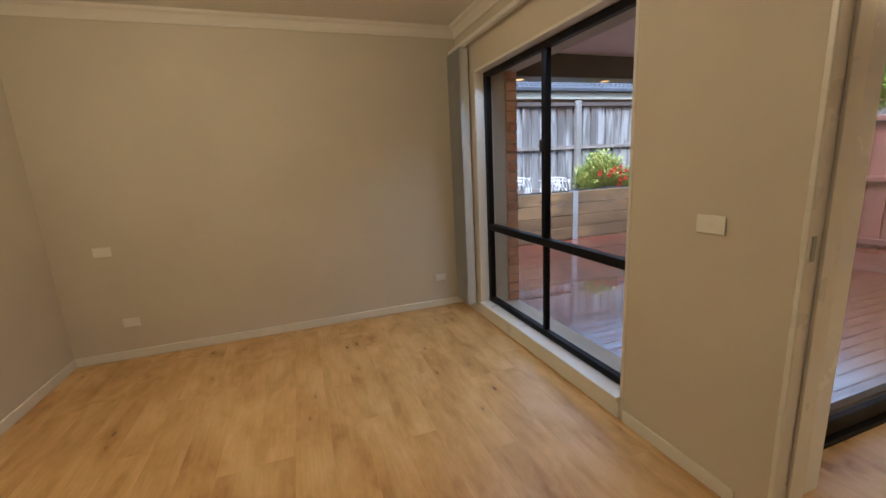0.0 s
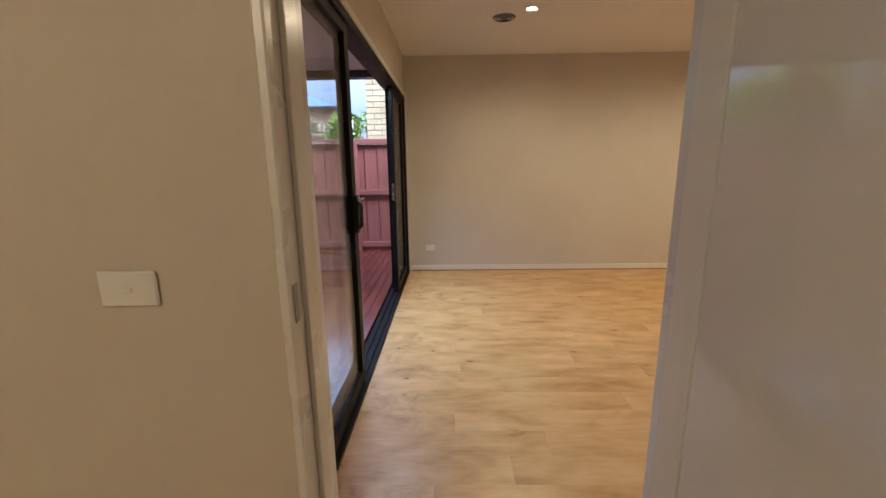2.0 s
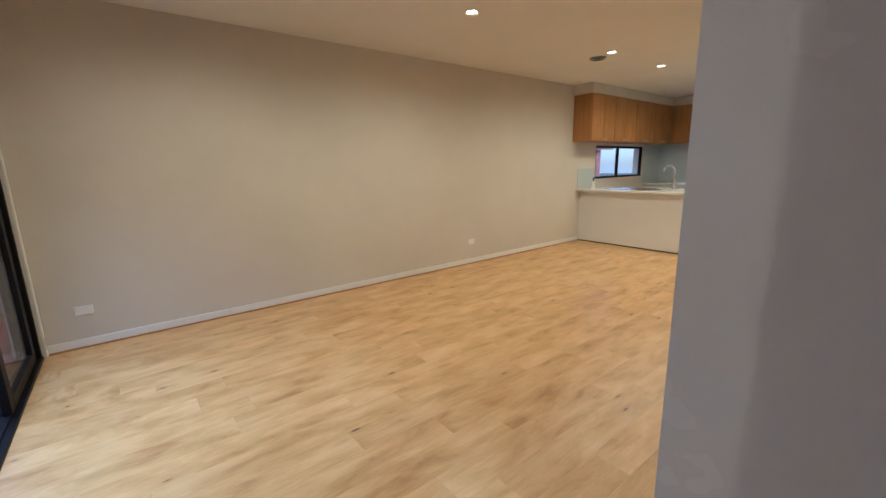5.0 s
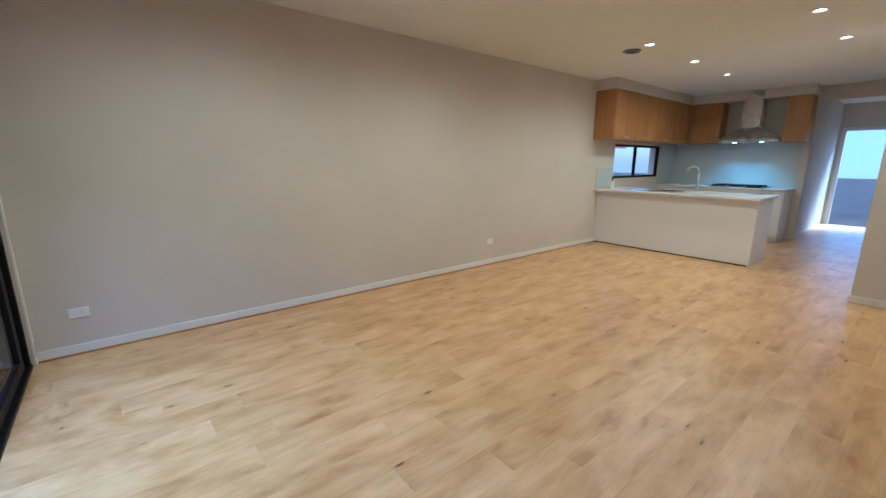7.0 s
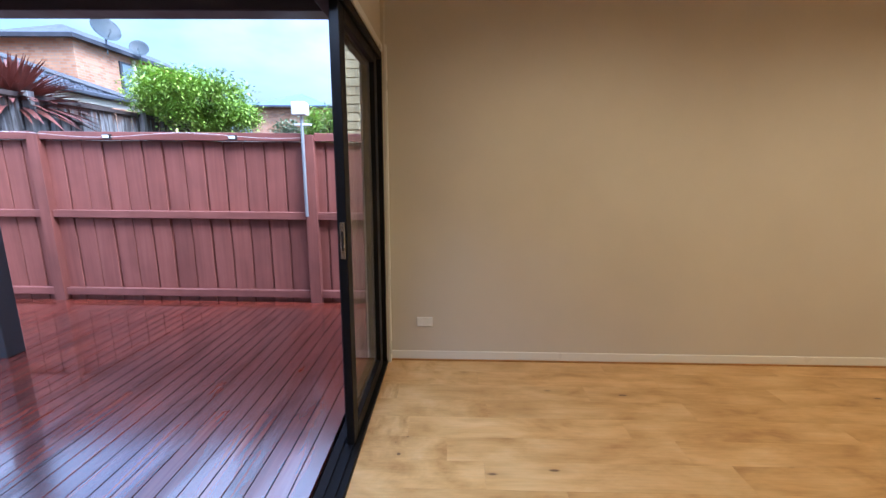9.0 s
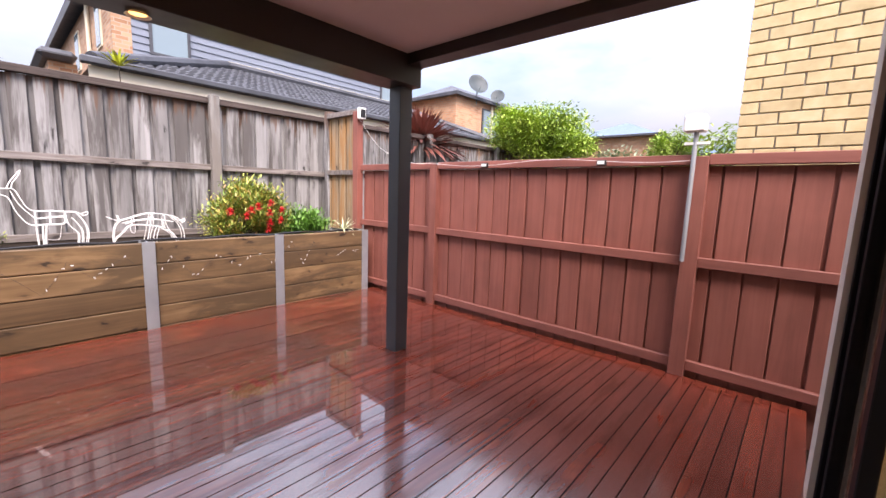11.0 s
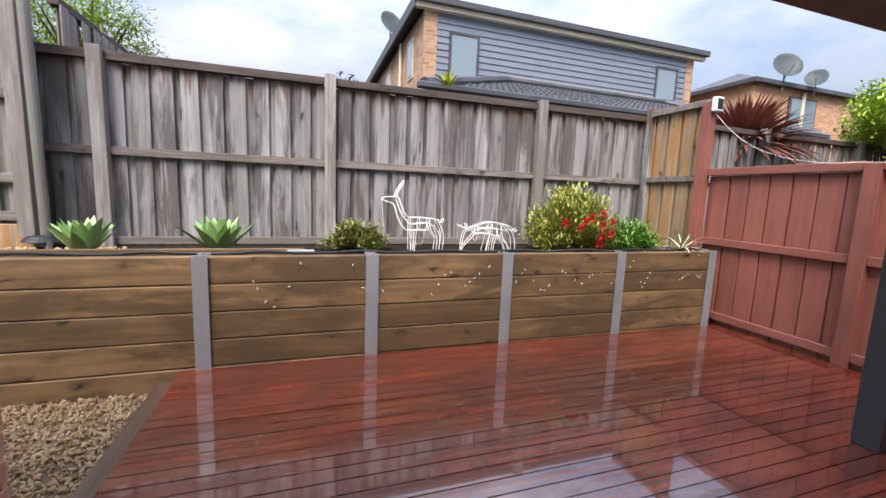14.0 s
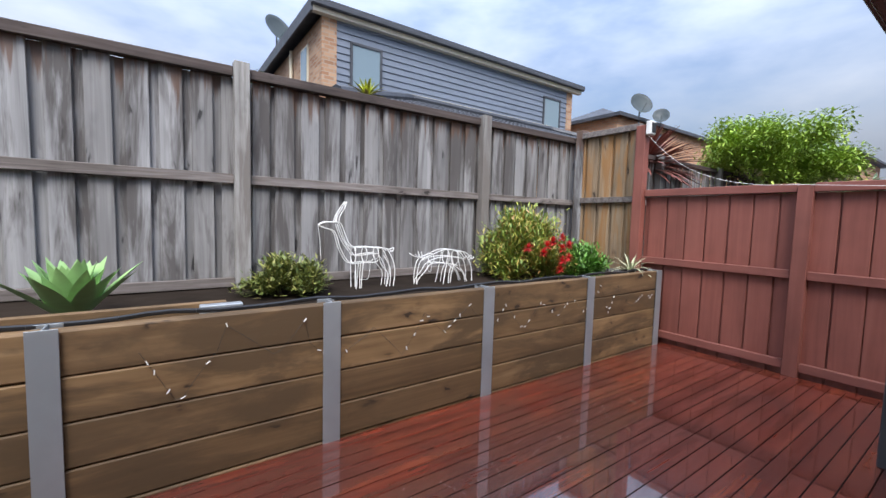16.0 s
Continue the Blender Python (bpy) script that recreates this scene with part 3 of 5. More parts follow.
for ax0, ax1 in ((XS - 0.02, XS - 0.005),):
    part("architrave", boxes((ax0, ax1, DOOR0 - 0.056, DOOR0 - 0.004, 0, HEAD + 0.06), bevel=0.005), M["trim"], door_frame)
    part("architrave", boxes((ax0, ax1, DOOR0 - 0.006, DOOR1 + 0.02, HEAD + 0.006, HEAD + 0.06), bevel=0.005), M["trim"], door_frame)
part("strike_plate", boxes((XS + 0.012, XS + 0.034, DOOR1 - 0.003, DOOR1 - 0.0005, 1.035, 1.12), bevel=0.002), M["galv"], door_frame, "small steel strike plate")

structure("trim_reveal", boxes((XI + 0.013, XO - 0.001, REV0 + 0.0005, REV0 + 0.006, 0, HEAD + 0.069), (XI + 0.013, XO - 0.001, REV1 - 0.006, REV1 - 0.0005, 0, HEAD + 0.069)), M["reveal"], "white gloss painted reveal of the study doorway, tinted cool for daylight", "reveal")

# the study's door leaf, open into the room
leaf = thing("door_1", "glossy white flush door standing open against the study", "door", (XS - 0.002, DOOR0 + 0.002, 0), turn=-4)
leaf["kind"] = "structure"
part("door_leaf", boxes((-0.86, 0, 0.0, 0.036, 0.012, 2.06), bevel=0.003), M["door"], leaf)
hb = bmesh.new()
rod(hb, (-0.80, 0.036, 1.06), (-0.80, 0.048, 1.06), 0.028, 0.026, 20)
rod(hb, (-0.80, 0.046, 1.06), (-0.80, 0.086, 1.06), 0.011, 0.011, 12)
rod(hb, (-0.80, 0.084, 1.06), (-0.69, 0.084, 1.06), 0.011, 0.009, 12)
part("door_handle", hb, M["steel"], leaf, "brushed steel lever handle", True)
for hz in (0.25, 1.05, 1.85):
    hb = bmesh.new()
    rod(hb, (0.006, 0.004, hz - 0.045), (0.006, 0.004, hz + 0.045), 0.007, 0.007, 10)
    part("hinge", hb, M["steel"], leaf)


def bar(name, parent, *dims, material="frame", bevel=0.004, label=""):
    return part(name, boxes(dims, bevel=bevel), M[material], parent, label)


# study window
win = thing("window_1", "tall black aluminium window with a low transom, facing the deck", "window")
win["kind"] = "structure"
fx0, fx1 = 1.615, 1.665
bar("window_frame", win, fx0, fx1, WY0 + 0.001, WY0 + 0.05, WZ0 + 0.031, WZ1 - 0.001)
bar("window_frame", win, fx0, fx1, WY1 - 0.05, WY1 - 0.001, WZ0 + 0.031, WZ1 - 0.001)
bar("window_frame", win, fx0, fx1, WY0 + 0.05, WY1 - 0.05, WZ1 - 0.045, WZ1 - 0.001)
bar("window_frame", win, fx0, fx1, WY0 + 0.05, WY1 - 0.05, WZ0 + 0.031, WZ0 + 0.075)
bar("transom", win, fx0 - 0.006, fx1, WY0 + 0.05, WY1 - 0.05, 0.805, 0.86)
bar("mullion", win, fx0, fx1, 2.445, 2.49, 0.86, WZ1 - 0.045)
bar("mullion", win, fx0 + 0.005, fx1, 2.45, 2.48, WZ0 + 0.075, 0.805)
bar("latch", win, fx0 - 0.022, fx0 - 0.001, 2.455, 2.48, 1.45, 1.53, material="black", bevel=0.003)
for y0, y1, z0, z1 in ((WY0 + 0.05, 2.445, 0.86, WZ1 - 0.045), (2.49, WY1 - 0.05, 0.86, WZ1 - 0.045), (WY0 + 0.05, 2.45, WZ0 + 0.075, 0.805), (2.48, WY1 - 0.05, WZ0 + 0.075, 0.805)):
    clear(part("pane", boxes((1.637, 1.642, y0 - 0.004, y1 + 0.004, z0 - 0.004, z1 + 0.004)), M["glass"], win, "clear glass pane"))
part("window_sill", boxes((XS - 0.028, fx0 - 0.002, WY0 - 0.0, WY1 - 0.0, WZ0 + 0.001, WZ0 + 0.030), bevel=0.004), M["trim"], win, "white gloss window sill board")
for n_, d in (("reveal", (XS - 0.003, fx0, WY0 - 0.018, WY0 + 0.0005, WZ0 + 0.03, WZ1)), ("reveal", (XS - 0.003, fx0, WY1 - 0.0005, WY1 + 0.018, WZ0 + 0.03, WZ1)), ("reveal", (XS - 0.003, fx0, WY0, WY1, WZ1 - 0.0005, WZ1 + 0.018))):
    part(n_, boxes(d), M["trim"], win)
part("apron", boxes((XS - 0.012, XS - 0.001, WY0, WY1, 0.0, WZ0), bevel=0.002), M["trim"], win)

# vertical blind drawn back into the corner
blind = thing("vertical_blind", "pale grey fabric vertical blind drawn back beside the window", "blind")
part("headrail", boxes((1.455, 1.497, 1.50, YF - 0.03, 2.36, 2.395), bevel=0.004), M["trim"], blind, "white aluminium headrail")
for k in range(3):
    part("bracket", boxes((1.47, XS - 0.0005, 1.7 + k * 0.85, 1.73 + k * 0.85, 2.396, 2.402)), M["trim"], blind)
for k in range(13):
    bm = bmesh.new()
    ring = []
    for j in range(6):
        a = (j / 5 - 0.5)
        for sgn in (-0.0012, 0.0012):
            ring.append([bm.verts.new((a * 0.089, sgn + 0.010 * (1 - 4 * a * a), z)) for z in (0.0, 2.27)])
    for j in range(5):
        p0, p1, q0, q1 = ring[2 * j], ring[2 * j + 1], ring[2 * j + 2], ring[2 * j + 3]
        bm.faces.new((p0[0], q0[0], q0[1], p0[1])), bm.faces.new((p1[0], p1[1], q1[1], q1[0]))
        bm.faces.new((p0[0], p1[0], q1[0], q0[0])), bm.faces.new((p0[1], q0[1], q1[1], p1[1]))
    bm.faces.new((ring[0][0], ring[0][1], ring[1][1], ring[1][0])), bm.faces.new((ring[-2][0], ring[-1][0], ring[-1][1], ring[-2][1]))
    slat = part("slat", bm, M["blind"], blind, smooth=False)
    slat.matrix_basis = pose(1.476, 3.735 - k * 0.024, 0.085, 0, 0, 14 + random.uniform(-5, 5))

# sliding door: two stacked panels at each end, open in the middle
sl = thing("door_2", "wide black aluminium sliding door standing open to the deck", "sliding door")
sl["kind"] = "structure"
bar("door_frame", sl, SX0, SX1, YD - 0.012, YD + 0.12, -0.01, 0.022, bevel=0.003)
bar("track", sl, SX0 + 0.03, SX1 - 0.03, YD + 0.022, YD + 0.03, 0.022, 0.034, bevel=0.0)
bar("track", sl, SX0 + 0.03, SX1 - 0.03, YD + 0.072, YD + 0.08, 0.022, 0.034, bevel=0.0)
bar("door_frame", sl, SX0, SX1, YD - 0.006, YD + 0.12, SH - 0.05, SH - 0.001)
bar("door_frame", sl, SX0, SX0 + 0.035, YD - 0.006, YD + 0.12, 0.022, SH - 0.05)
bar("door_frame", sl, SX1 - 0.035, SX1, YD - 0.006, YD + 0.12, 0.022, SH - 0.05)


def slider(x0, x1, y, lock):
    p = part("door_panel", boxes((x0, x0 + 0.085, y, y + 0.04, 0.034, SH - 0.05), (x1 - 0.085, x1, y, y + 0.04, 0.034, SH - 0.05),
                                 (x0 + 0.085, x1 - 0.085, y, y + 0.04, 0.034, 0.11), (x0 + 0.085, x1 - 0.085, y, y + 0.04, SH - 0.105, SH - 0.05), bevel=0.003), M["frame"], sl)
    clear(part("pane", boxes((x0 + 0.07, x1 - 0.07, y + 0.015, y + 0.021, 0.105, SH - 0.1)), M["glass"], p, "clear glass pane"))
    if lock == "handle":
        hx = x1 - 0.045
        hb = boxes((hx - 0.022, hx + 0.022, y - 0.022, y - 0.0005, 0.97, 1.19), bevel=0.008)
        part("handle", hb, M["black"], p, "black pull handle with lock")
        hb = bmesh.new()
        pts = [(hx - 0.006, y - 0.015, 1.0), (hx - 0.014, y - 0.035, 1.015), (hx - 0.014, y - 0.037, 1.135), (hx - 0.006, y - 0.015, 1.15)]
        for a, c in zip(pts, pts[1:]):
            rod(hb, a, c, 0.011, 0.011, 8)
        part("handle_grip", hb, M["black"], p)
        hb = bmesh.new()
        rod(hb, (hx + 0.004, y - 0.03, 1.165), (hx + 0.03, y - 0.045, 1.17), 0.004, 0.006, 8)
        part("key", hb, M["steel"], p)
    if lock == "latch":
        part("latch", boxes((x0 - 0.006, x0 - 0.0005, y + 0.009, y + 0.031, 1.0, 1.17), bevel=0.002), M["steel"], p, "steel flush latch plate in the leading edge")
        part("latch_slot", boxes((x0 - 0.009, x0 - 0.0065, y + 0.015, y + 0.025, 1.04, 1.13), bevel=0.001), M["black"], p)
    return p


slider(SX0 + 0.035, 3.24, YD + 0.062, "")
slider(SX0 + 0.045, 3.12, YD + 0.012, "handle")
slider(5.0, SX1 - 0.035, YD + 0.062, "")
slider(4.835, SX1 - 0.1, YD + 0.012, "latch")
structure("trim_door_reveal", boxes((SX1 + 0.001, SX1 + 0.05, YD - 0.034, YD - 0.021, 0, SH + 0.05), (SX0, SX1, YD - 0.012, YD - 0.001, SH + 0.002, SH + 0.045), bevel=0.003), M["trim"], "white painted trim round the sliding door", "trim")

# ---- deck, patio roof, outer brick wall ----
DX0, DX1, DY0, DY1 = 1.92, 7.02, YD + 0.13, 5.76
deck = structure("deck", boxes((DX0 + 0.02, DX1, DY0, DY1, -0.2, DECK - 0.024)), M["black"], "wet red-brown merbau board deck", "deck")
patio = thing("patio_roof", "dark beamed flat patio roof on one grey post", "patio roof", (5.78, 3.83, DECK))
PZ = 2.36
part("post", boxes((-0.085, 0.045, -0.02, 0.11, 0, PZ - DECK - 0.161), bevel=0.004), M["post"], patio, "dark grey painted square post")
part("post_foot", boxes((-0.06, 0.01, 0.01, 0.08, -0.001, 0.012)), M["steel"], patio)
part("beam", boxes((XO - 5.78 + 0.003, 0.06, -0.10, 0.14, PZ - 0.16 - DECK, PZ + 0.10 - DECK), bevel=0.004), M["beam"], patio, "dark brown painted timber beam")
part("beam", boxes((-0.09, 0.06, DY0 + 0.01 - 3.83, -0.101, PZ - 0.018 - DECK, PZ + 0.16 - DECK), bevel=0.004), M["beam"], patio, "dark brown painted timber beam")
part("soffit", boxes((XO - 5.78 + 0.003, -0.09, DY0 + 0.01 - 3.83, -0.101, PZ + 0.06 - DECK, PZ + 0.09 - DECK)), M["soffit"], patio, "pale lined patio ceiling")
part("gutter", boxes((XO - 5.78 - 0.1, 0.14, 0.141, 0.24, PZ + 0.02 - DECK, PZ + 0.13 - DECK), (0.061, 0.15, DY0 + 0.01 - 3.83, 0.1, PZ + 0.06 - DECK, PZ + 0.17 - DECK), bevel=0.006), M["beam"], patio, "dark metal gutter")
part("roof", boxes((XO - 5.78 - 0.1, 0.14, DY0 + 0.01 - 3.83, 0.1, PZ + 0.18 - DECK, PZ + 0.22 - DECK)), M["blue_roof"], patio)

# ---- kitchen ----
cab_x = XL - 0.35


def downlight(x, y, z, group, face="lamp_warm", label="small round white recessed downlight, lit warm"):
    t = thing("downlight", label, "downlight", (x, y, z), group)
    bm = bmesh.new()
    vs = bmesh.ops.create_cone(bm, cap_ends=False, segments=24, radius1=0.055, radius2=0.038, depth=0.012)["verts"]
    bmesh.ops.translate(bm, vec=(0, 0, -0.006), verts=vs)
    part("trim_ring", bm, M["plastic"], t)
    bm = bmesh.new()
    bmesh.ops.create_circle(bm, cap_ends=True, segments=24, radius=0.037)
    bmesh.ops.translate(bm, vec=(0, 0, -0.004), verts=bm.verts)
    part("lamp_face", bm, M[face], t, "glowing warm lamp face")
    return t


for lx, ly in LIVING_LIGHTS:
    downlight(lx, ly, CEIL, "living room downlights")
# invented fitting, never in view, to go with the study's added lamp
for lx, ly in STUDY_LIGHTS:
    t = thing("added_ceiling_light", "unseen round warm ceiling light, added to light the study", "ceiling light", (lx, ly, CEIL))
    part("base_plate", rod(bmesh.new(), (0, 0, -0.02), (0, 0, -0.001), 0.15, 0.15, 28), M["plastic"], t)
    bm = bmesh.new()
    bmesh.ops.create_uvsphere(bm, u_segments=24, v_segments=10, radius=0.13)
    bmesh.ops.delete(bm, geom=[v for v in bm.verts if v.co.z > 0.01], context="VERTS")
    bmesh.ops.scale(bm, vec=(1, 1, 0.6), verts=bm.verts)
    bmesh.ops.translate(bm, vec=(0, 0, -0.021), verts=bm.verts)
    part("glass_dome", bm, M["lamp_warm"], t, "glowing white dome of the added ceiling light", True)
for lx, ly in PATIO_LIGHTS:
    downlight(lx, ly, PZ - 0.161, "patio downlights", "lamp_amber", "small dim amber downlight under the patio beam")


def vent(x, y):
    t = thing("ceiling_vent", "round grey ceiling air vent", "vent", (x, y, CEIL), "ceiling vents")
    for i, (r0, r1) in enumerate(((0.10, 0.085), (0.07, 0.055), (0.04, 0.02))):
        bm = bmesh.new()
        vs = bmesh.ops.create_cone(bm, cap_ends=(i == 2), segments=28, radius1=r1, radius2=r0, depth=0.012)["verts"]
        bmesh.ops.translate(bm, vec=(0, 0, -0.008 - 0.004 * i), verts=vs)
        part("ring", bm, M["dish"], t)


vent(4.62, 0.05)
vent(4.67, -4.33)


def plate(name, label, category, m, w, h, bits):
    t = thing(name, label, category)
    t.matrix_basis = m
    part("face_plate", boxes((-w / 2, w / 2, 0.0, 0.009, -h / 2, h / 2), bevel=0.003), M["plastic"], t)
    for bx, bz, bw, bh in bits:
        part("rocker" if name == "light_switch" else "socket", boxes((bx - bw / 2, bx + bw / 2, 0.0095, 0.0125, bz - bh / 2, bz + bh / 2), bevel=0.001), M["plastic"], t)
    return t


OUT = [(-0.032, 0.012, 0.03, 0.03), (0.032, 0.012, 0.03, 0.03), (-0.032, -0.024, 0.012, 0.008), (0.032, -0.024, 0.012, 0.008)]
plate("power_outlet", "white double power outlet above the skirting", "outlet", pose(XL - 0.001, 0.79, 0.30, 0, 0, 90), 0.115, 0.072, OUT)
plate("power_outlet", "white double power outlet above the skirting", "outlet", pose(XL - 0.001, -3.32, 0.31, 0, 0, 90), 0.115, 0.072, OUT)
plate("power_outlet", "white double power outlet low on the study wall", "outlet", pose(1.28, YF - 0.001, 0.30, 0, 0, 180), 0.115, 0.072, OUT)
plate("power_outlet", "white double power outlet low on the study wall", "outlet", pose(-1.33, YF - 0.001, 0.30, 0, 0, 180), 0.115, 0.072, OUT)
plate("wall_plate", "blank white plate at mid height on the study wall", "wall plate", pose(-1.42, YF - 0.001, 0.88, 0, 0, 180), 0.115, 0.072, [])
plate("light_switch", "white light switch beside the study doorway", "switch", pose(XS - 0.001, 1.19, 1.12, 0, 0, 90), 0.118, 0.074, [(0.0, 0.0, 0.02, 0.012)])

# kitchen run
bench = thing("kitchen_bench", "white kitchen peninsula with back panel", "bench", (XL, -5.89, 0))
part("back_panel", boxes((-2.25, -0.001, -0.03, 0.0, 0.02, 0.88), bevel=0.002), M["bench_white"], bench)
part("kickboard", boxes((-2.22, -0.001, -0.06, -0.032, 0.0, 0.06)), M["frame"], bench, "dark recessed kickboard")
part("end_panel", boxes((-2.25, -2.22, -0.72, -0.031, 0.0, 0.88), bevel=0.002), M["bench_white"], bench)
part("carcass", boxes((-2.219, -0.001, -0.70, -0.061, 0.061, 0.8795)), M["bench_white"], bench)
top = thing("bench_top", "pale stone bench top over the peninsula", "worktop", (XL, -5.89, 0.88))
part("slab", boxes((-2.29, -0.0005, -0.75, 0.10, 0.0005, 0.036), bevel=0.004), M["stone"], top)
sink = thing("sink", "stainless steel sink set in the bench top", "sink", (4.85, -6.22, 0.918))
part("bowl", boxes((-0.2, 0.18, -0.2, 0.2, -0.001, 0.004), bevel=0.002), M["steel"], sink)
part("drainer", boxes((0.2, 0.62, -0.2, 0.2, -0.001, 0.004), bevel=0.002), M["steel"], sink)
# flat black sheet on the steel, standing in for the hollow's shade
part("basin", boxes((-0.16, 0.14, -0.16, 0.16, 0.0041, 0.006)), M["black"], sink)
tap = thing("kitchen_tap", "tall curved chrome kitchen tap", "tap", (4.55, -6.5, 0.918))
bm = bmesh.new()
pts = [(0, 0, 0), (0, 0, 0.28), (0.02, 0.015, 0.34), (0.07, 0.05, 0.37), (0.12, 0.09, 0.345), (0.135, 0.10, 0.28)]
for a, b in zip(pts, pts[1:]):
    rod(bm, a, b, 0.016, 0.016, 10)
part("spout", bm, M["steel"], tap, smooth=True)
bm = bmesh.new()
rod(bm, (0, 0, 0.06), (0.09, -0.03, 0.09), 0.009, 0.007, 8)
part("lever", bm, M["steel"], tap)
base = thing("base_cabinet", "white kitchen base cabinet under the hotplate", "cabinet", (3.82, YB, 0))
part("carcass", boxes((0.0, XL - 3.82 - 0.002, 0.002, 0.63, 0.10, 0.879)), M["bench_white"], base)
part("kickboard", boxes((0.02, XL - 3.82 - 0.002, 0.05, 0.53, 0.0, 0.0995)), M["bench_white"], base)
for i in range(2):
    d = part("door", boxes((0.004 + i * 0.56, 0.556 + i * 0.56, 0.631, 0.649, 0.105, 0.872), bevel=0.002), M["bench_white"], base)
    part("handle", boxes((0.24 + i * 0.56, 0.36 + i * 0.56, 0.65, 0.672, 0.83, 0.842), bevel=0.002), M["steel"], d)
top2 = thing("worktop", "pale stone worktop under the cooker hood", "worktop", (3.80, YB, 0.88))
part("slab", boxes((0, XL - 3.80 - 0.002, 0.002, 0.67, 0.0005, 0.036), bevel=0.004), M["stone"], top2)
hob = thing("gas_hob", "black gas hob with trivets on the worktop", "hob", (4.55, YB + 0.33, 0.917))
part("glass_top", boxes((-0.42, 0.42, -0.24, 0.24, 0, 0.012), bevel=0.003), M["black"], hob)
for gx in (-0.27, 0.0, 0.27):
    bm = boxes((gx - 0.11, gx + 0.11, -0.18, -0.165, 0.014, 0.04), (gx - 0.11, gx + 0.11, 0.165, 0.18, 0.014, 0.04), (gx - 0.007, gx + 0.007, -0.18, 0.18, 0.034, 0.046), (gx - 0.11, gx + 0.11, -0.007, 0.007, 0.034, 0.046))
    part("trivet", bm, M["black"], hob)
structure("trim_splashback", boxes((XL - 0.008, XL - 0.001, YB + 0.01, KY0 - 0.02, 0.917, 1.70), (XL - 0.008, XL - 0.001, KY1 + 0.02, -5.82, 0.917, 1.26), (3.80, XL - 0.009, YB + 0.001, YB + 0.008, 0.917, 1.70)), M["splash"], "pale green glass splashback", "splashback")

for i, (y0, y1) in enumerate(((-6.34, -5.63), (-7.06, -6.345), (-7.78, -7.065), (-8.49, -7.785))):
    c = thing("wall_cabinet", "honey oak laminate wall cabinet with small pull", "cabinet", (XL, y1, 1.705), "kitchen wall cabinets")
    w = y1 - y0
    part("body", boxes((-0.33, -0.001, -w, 0, 0, 0.735), bevel=0.002), M["cabinet"], c)
    for k in range(2):
        d = part("door", boxes((-0.35, -0.331, -w + 0.003 + k * w / 2, -w - 0.003 + (k + 1) * w / 2, 0.003, 0.732), bevel=0.002), M["cabinet"], c)
        hy = -w / 2 + (0.05 if k else -0.05)
        part("handle", boxes((-0.368, -0.3505, hy - 0.05, hy + 0.05, 0.03, 0.042), bevel=0.002), M["steel"], d)
for x0, x1 in ((4.99, 5.505), (3.72, 4.05)):
    c = thing("wall_cabinet", "honey oak laminate wall cabinet beside the hood", "cabinet", (x0, YB, 1.705), "kitchen wall cabinets")
    part("body", boxes((0, x1 - x0, 0.001, 0.33, 0, 0.735), bevel=0.002), M["cabinet"], c)
    part("door", boxes((0.003, x1 - x0 - 0.003, 0.331, 0.35, 0.003, 0.732), bevel=0.002), M["cabinet"], c)
hood = thing("range_hood", "stainless steel canopy cooker hood with lit lamps", "range hood", (4.52, YB, 1.71))
bm = bmesh.new()
vs = bmesh.ops.create_cone(bm, cap_ends=True, segments=4, radius1=0.64, radius2=0.2, depth=0.2, matrix=Matrix.Rotation(radians(45), 4, "Z"))["verts"]
bmesh.ops.scale(bm, vec=(1, 0.55, 1), verts=vs)
bmesh.ops.translate(bm, vec=(0, 0.255, 0.15), verts=vs)
box(bm, -0.452, 0.452, 0.004, 0.504, 0, 0.05, 0.003)
part("canopy", bm, M["steel"], hood)
part("flue", boxes((-0.14, 0.14, 0.12, 0.37, 0.25, 0.888), bevel=0.003), M["steel"], hood)
for gx in (-0.2, 0.2):
    bm = bmesh.new()
    rod(bm, (gx, 0.33, -0.004), (gx, 0.33, -0.001), 0.03, 0.03, 16)
    part("lamp", bm, M["lamp_cool"], hood, "cool white hood lamp")
kw = thing("window_2", "small black-framed sliding kitchen window above the bench", "window")
kw["kind"] = "structure"
for d in ((KY0, KY0 + 0.04, KZ0, KZ1), (KY1 - 0.04, KY1, KZ0, KZ1), (KY0 + 0.04, KY1 - 0.04, KZ0, KZ0 + 0.04), (KY0 + 0.04, KY1 - 0.04, KZ1 - 0.04, KZ1), (-7.2, -7.16, KZ0 + 0.04, KZ1 - 0.04)):
    bar("window_frame", kw, XL + 0.02, XL + 0.07, d[0] + 0.0005, d[1] - 0.0005, d[2] + 0.0005, d[3] - 0.0005, bevel=0.003)
for y0, y1 in ((KY0 + 0.04, -7.2), (-7.16, KY1 - 0.04)):
    clear(part("pane", boxes((XL + 0.042, XL + 0.047, y0 - 0.003, y1 + 0.003, KZ0 + 0.037, KZ1 - 0.037)), M["glass"], kw))
soap = thing("soap_bottle", "small white pump bottle on the bench end", "bottle", (5.66, -6.0, 0.917))
bm = bmesh.new()
rod(bm, (0, 0, 0), (0, 0, 0.13), 0.03, 0.028, 14)
part("bottle_body", bm, M["plastic"], soap, smooth=False)
bm = bmesh.new()
rod(bm, (0, 0, 0.13), (0, 0, 0.19), 0.01, 0.01, 8)
rod(bm, (0, 0, 0.185), (-0.05, 0, 0.18), 0.007, 0.006, 8)
part("pump", bm, M["black"], soap)
hd = thing("door_3", "glazed hall door letting in cool daylight", "door")
hd["kind"] = "structure"
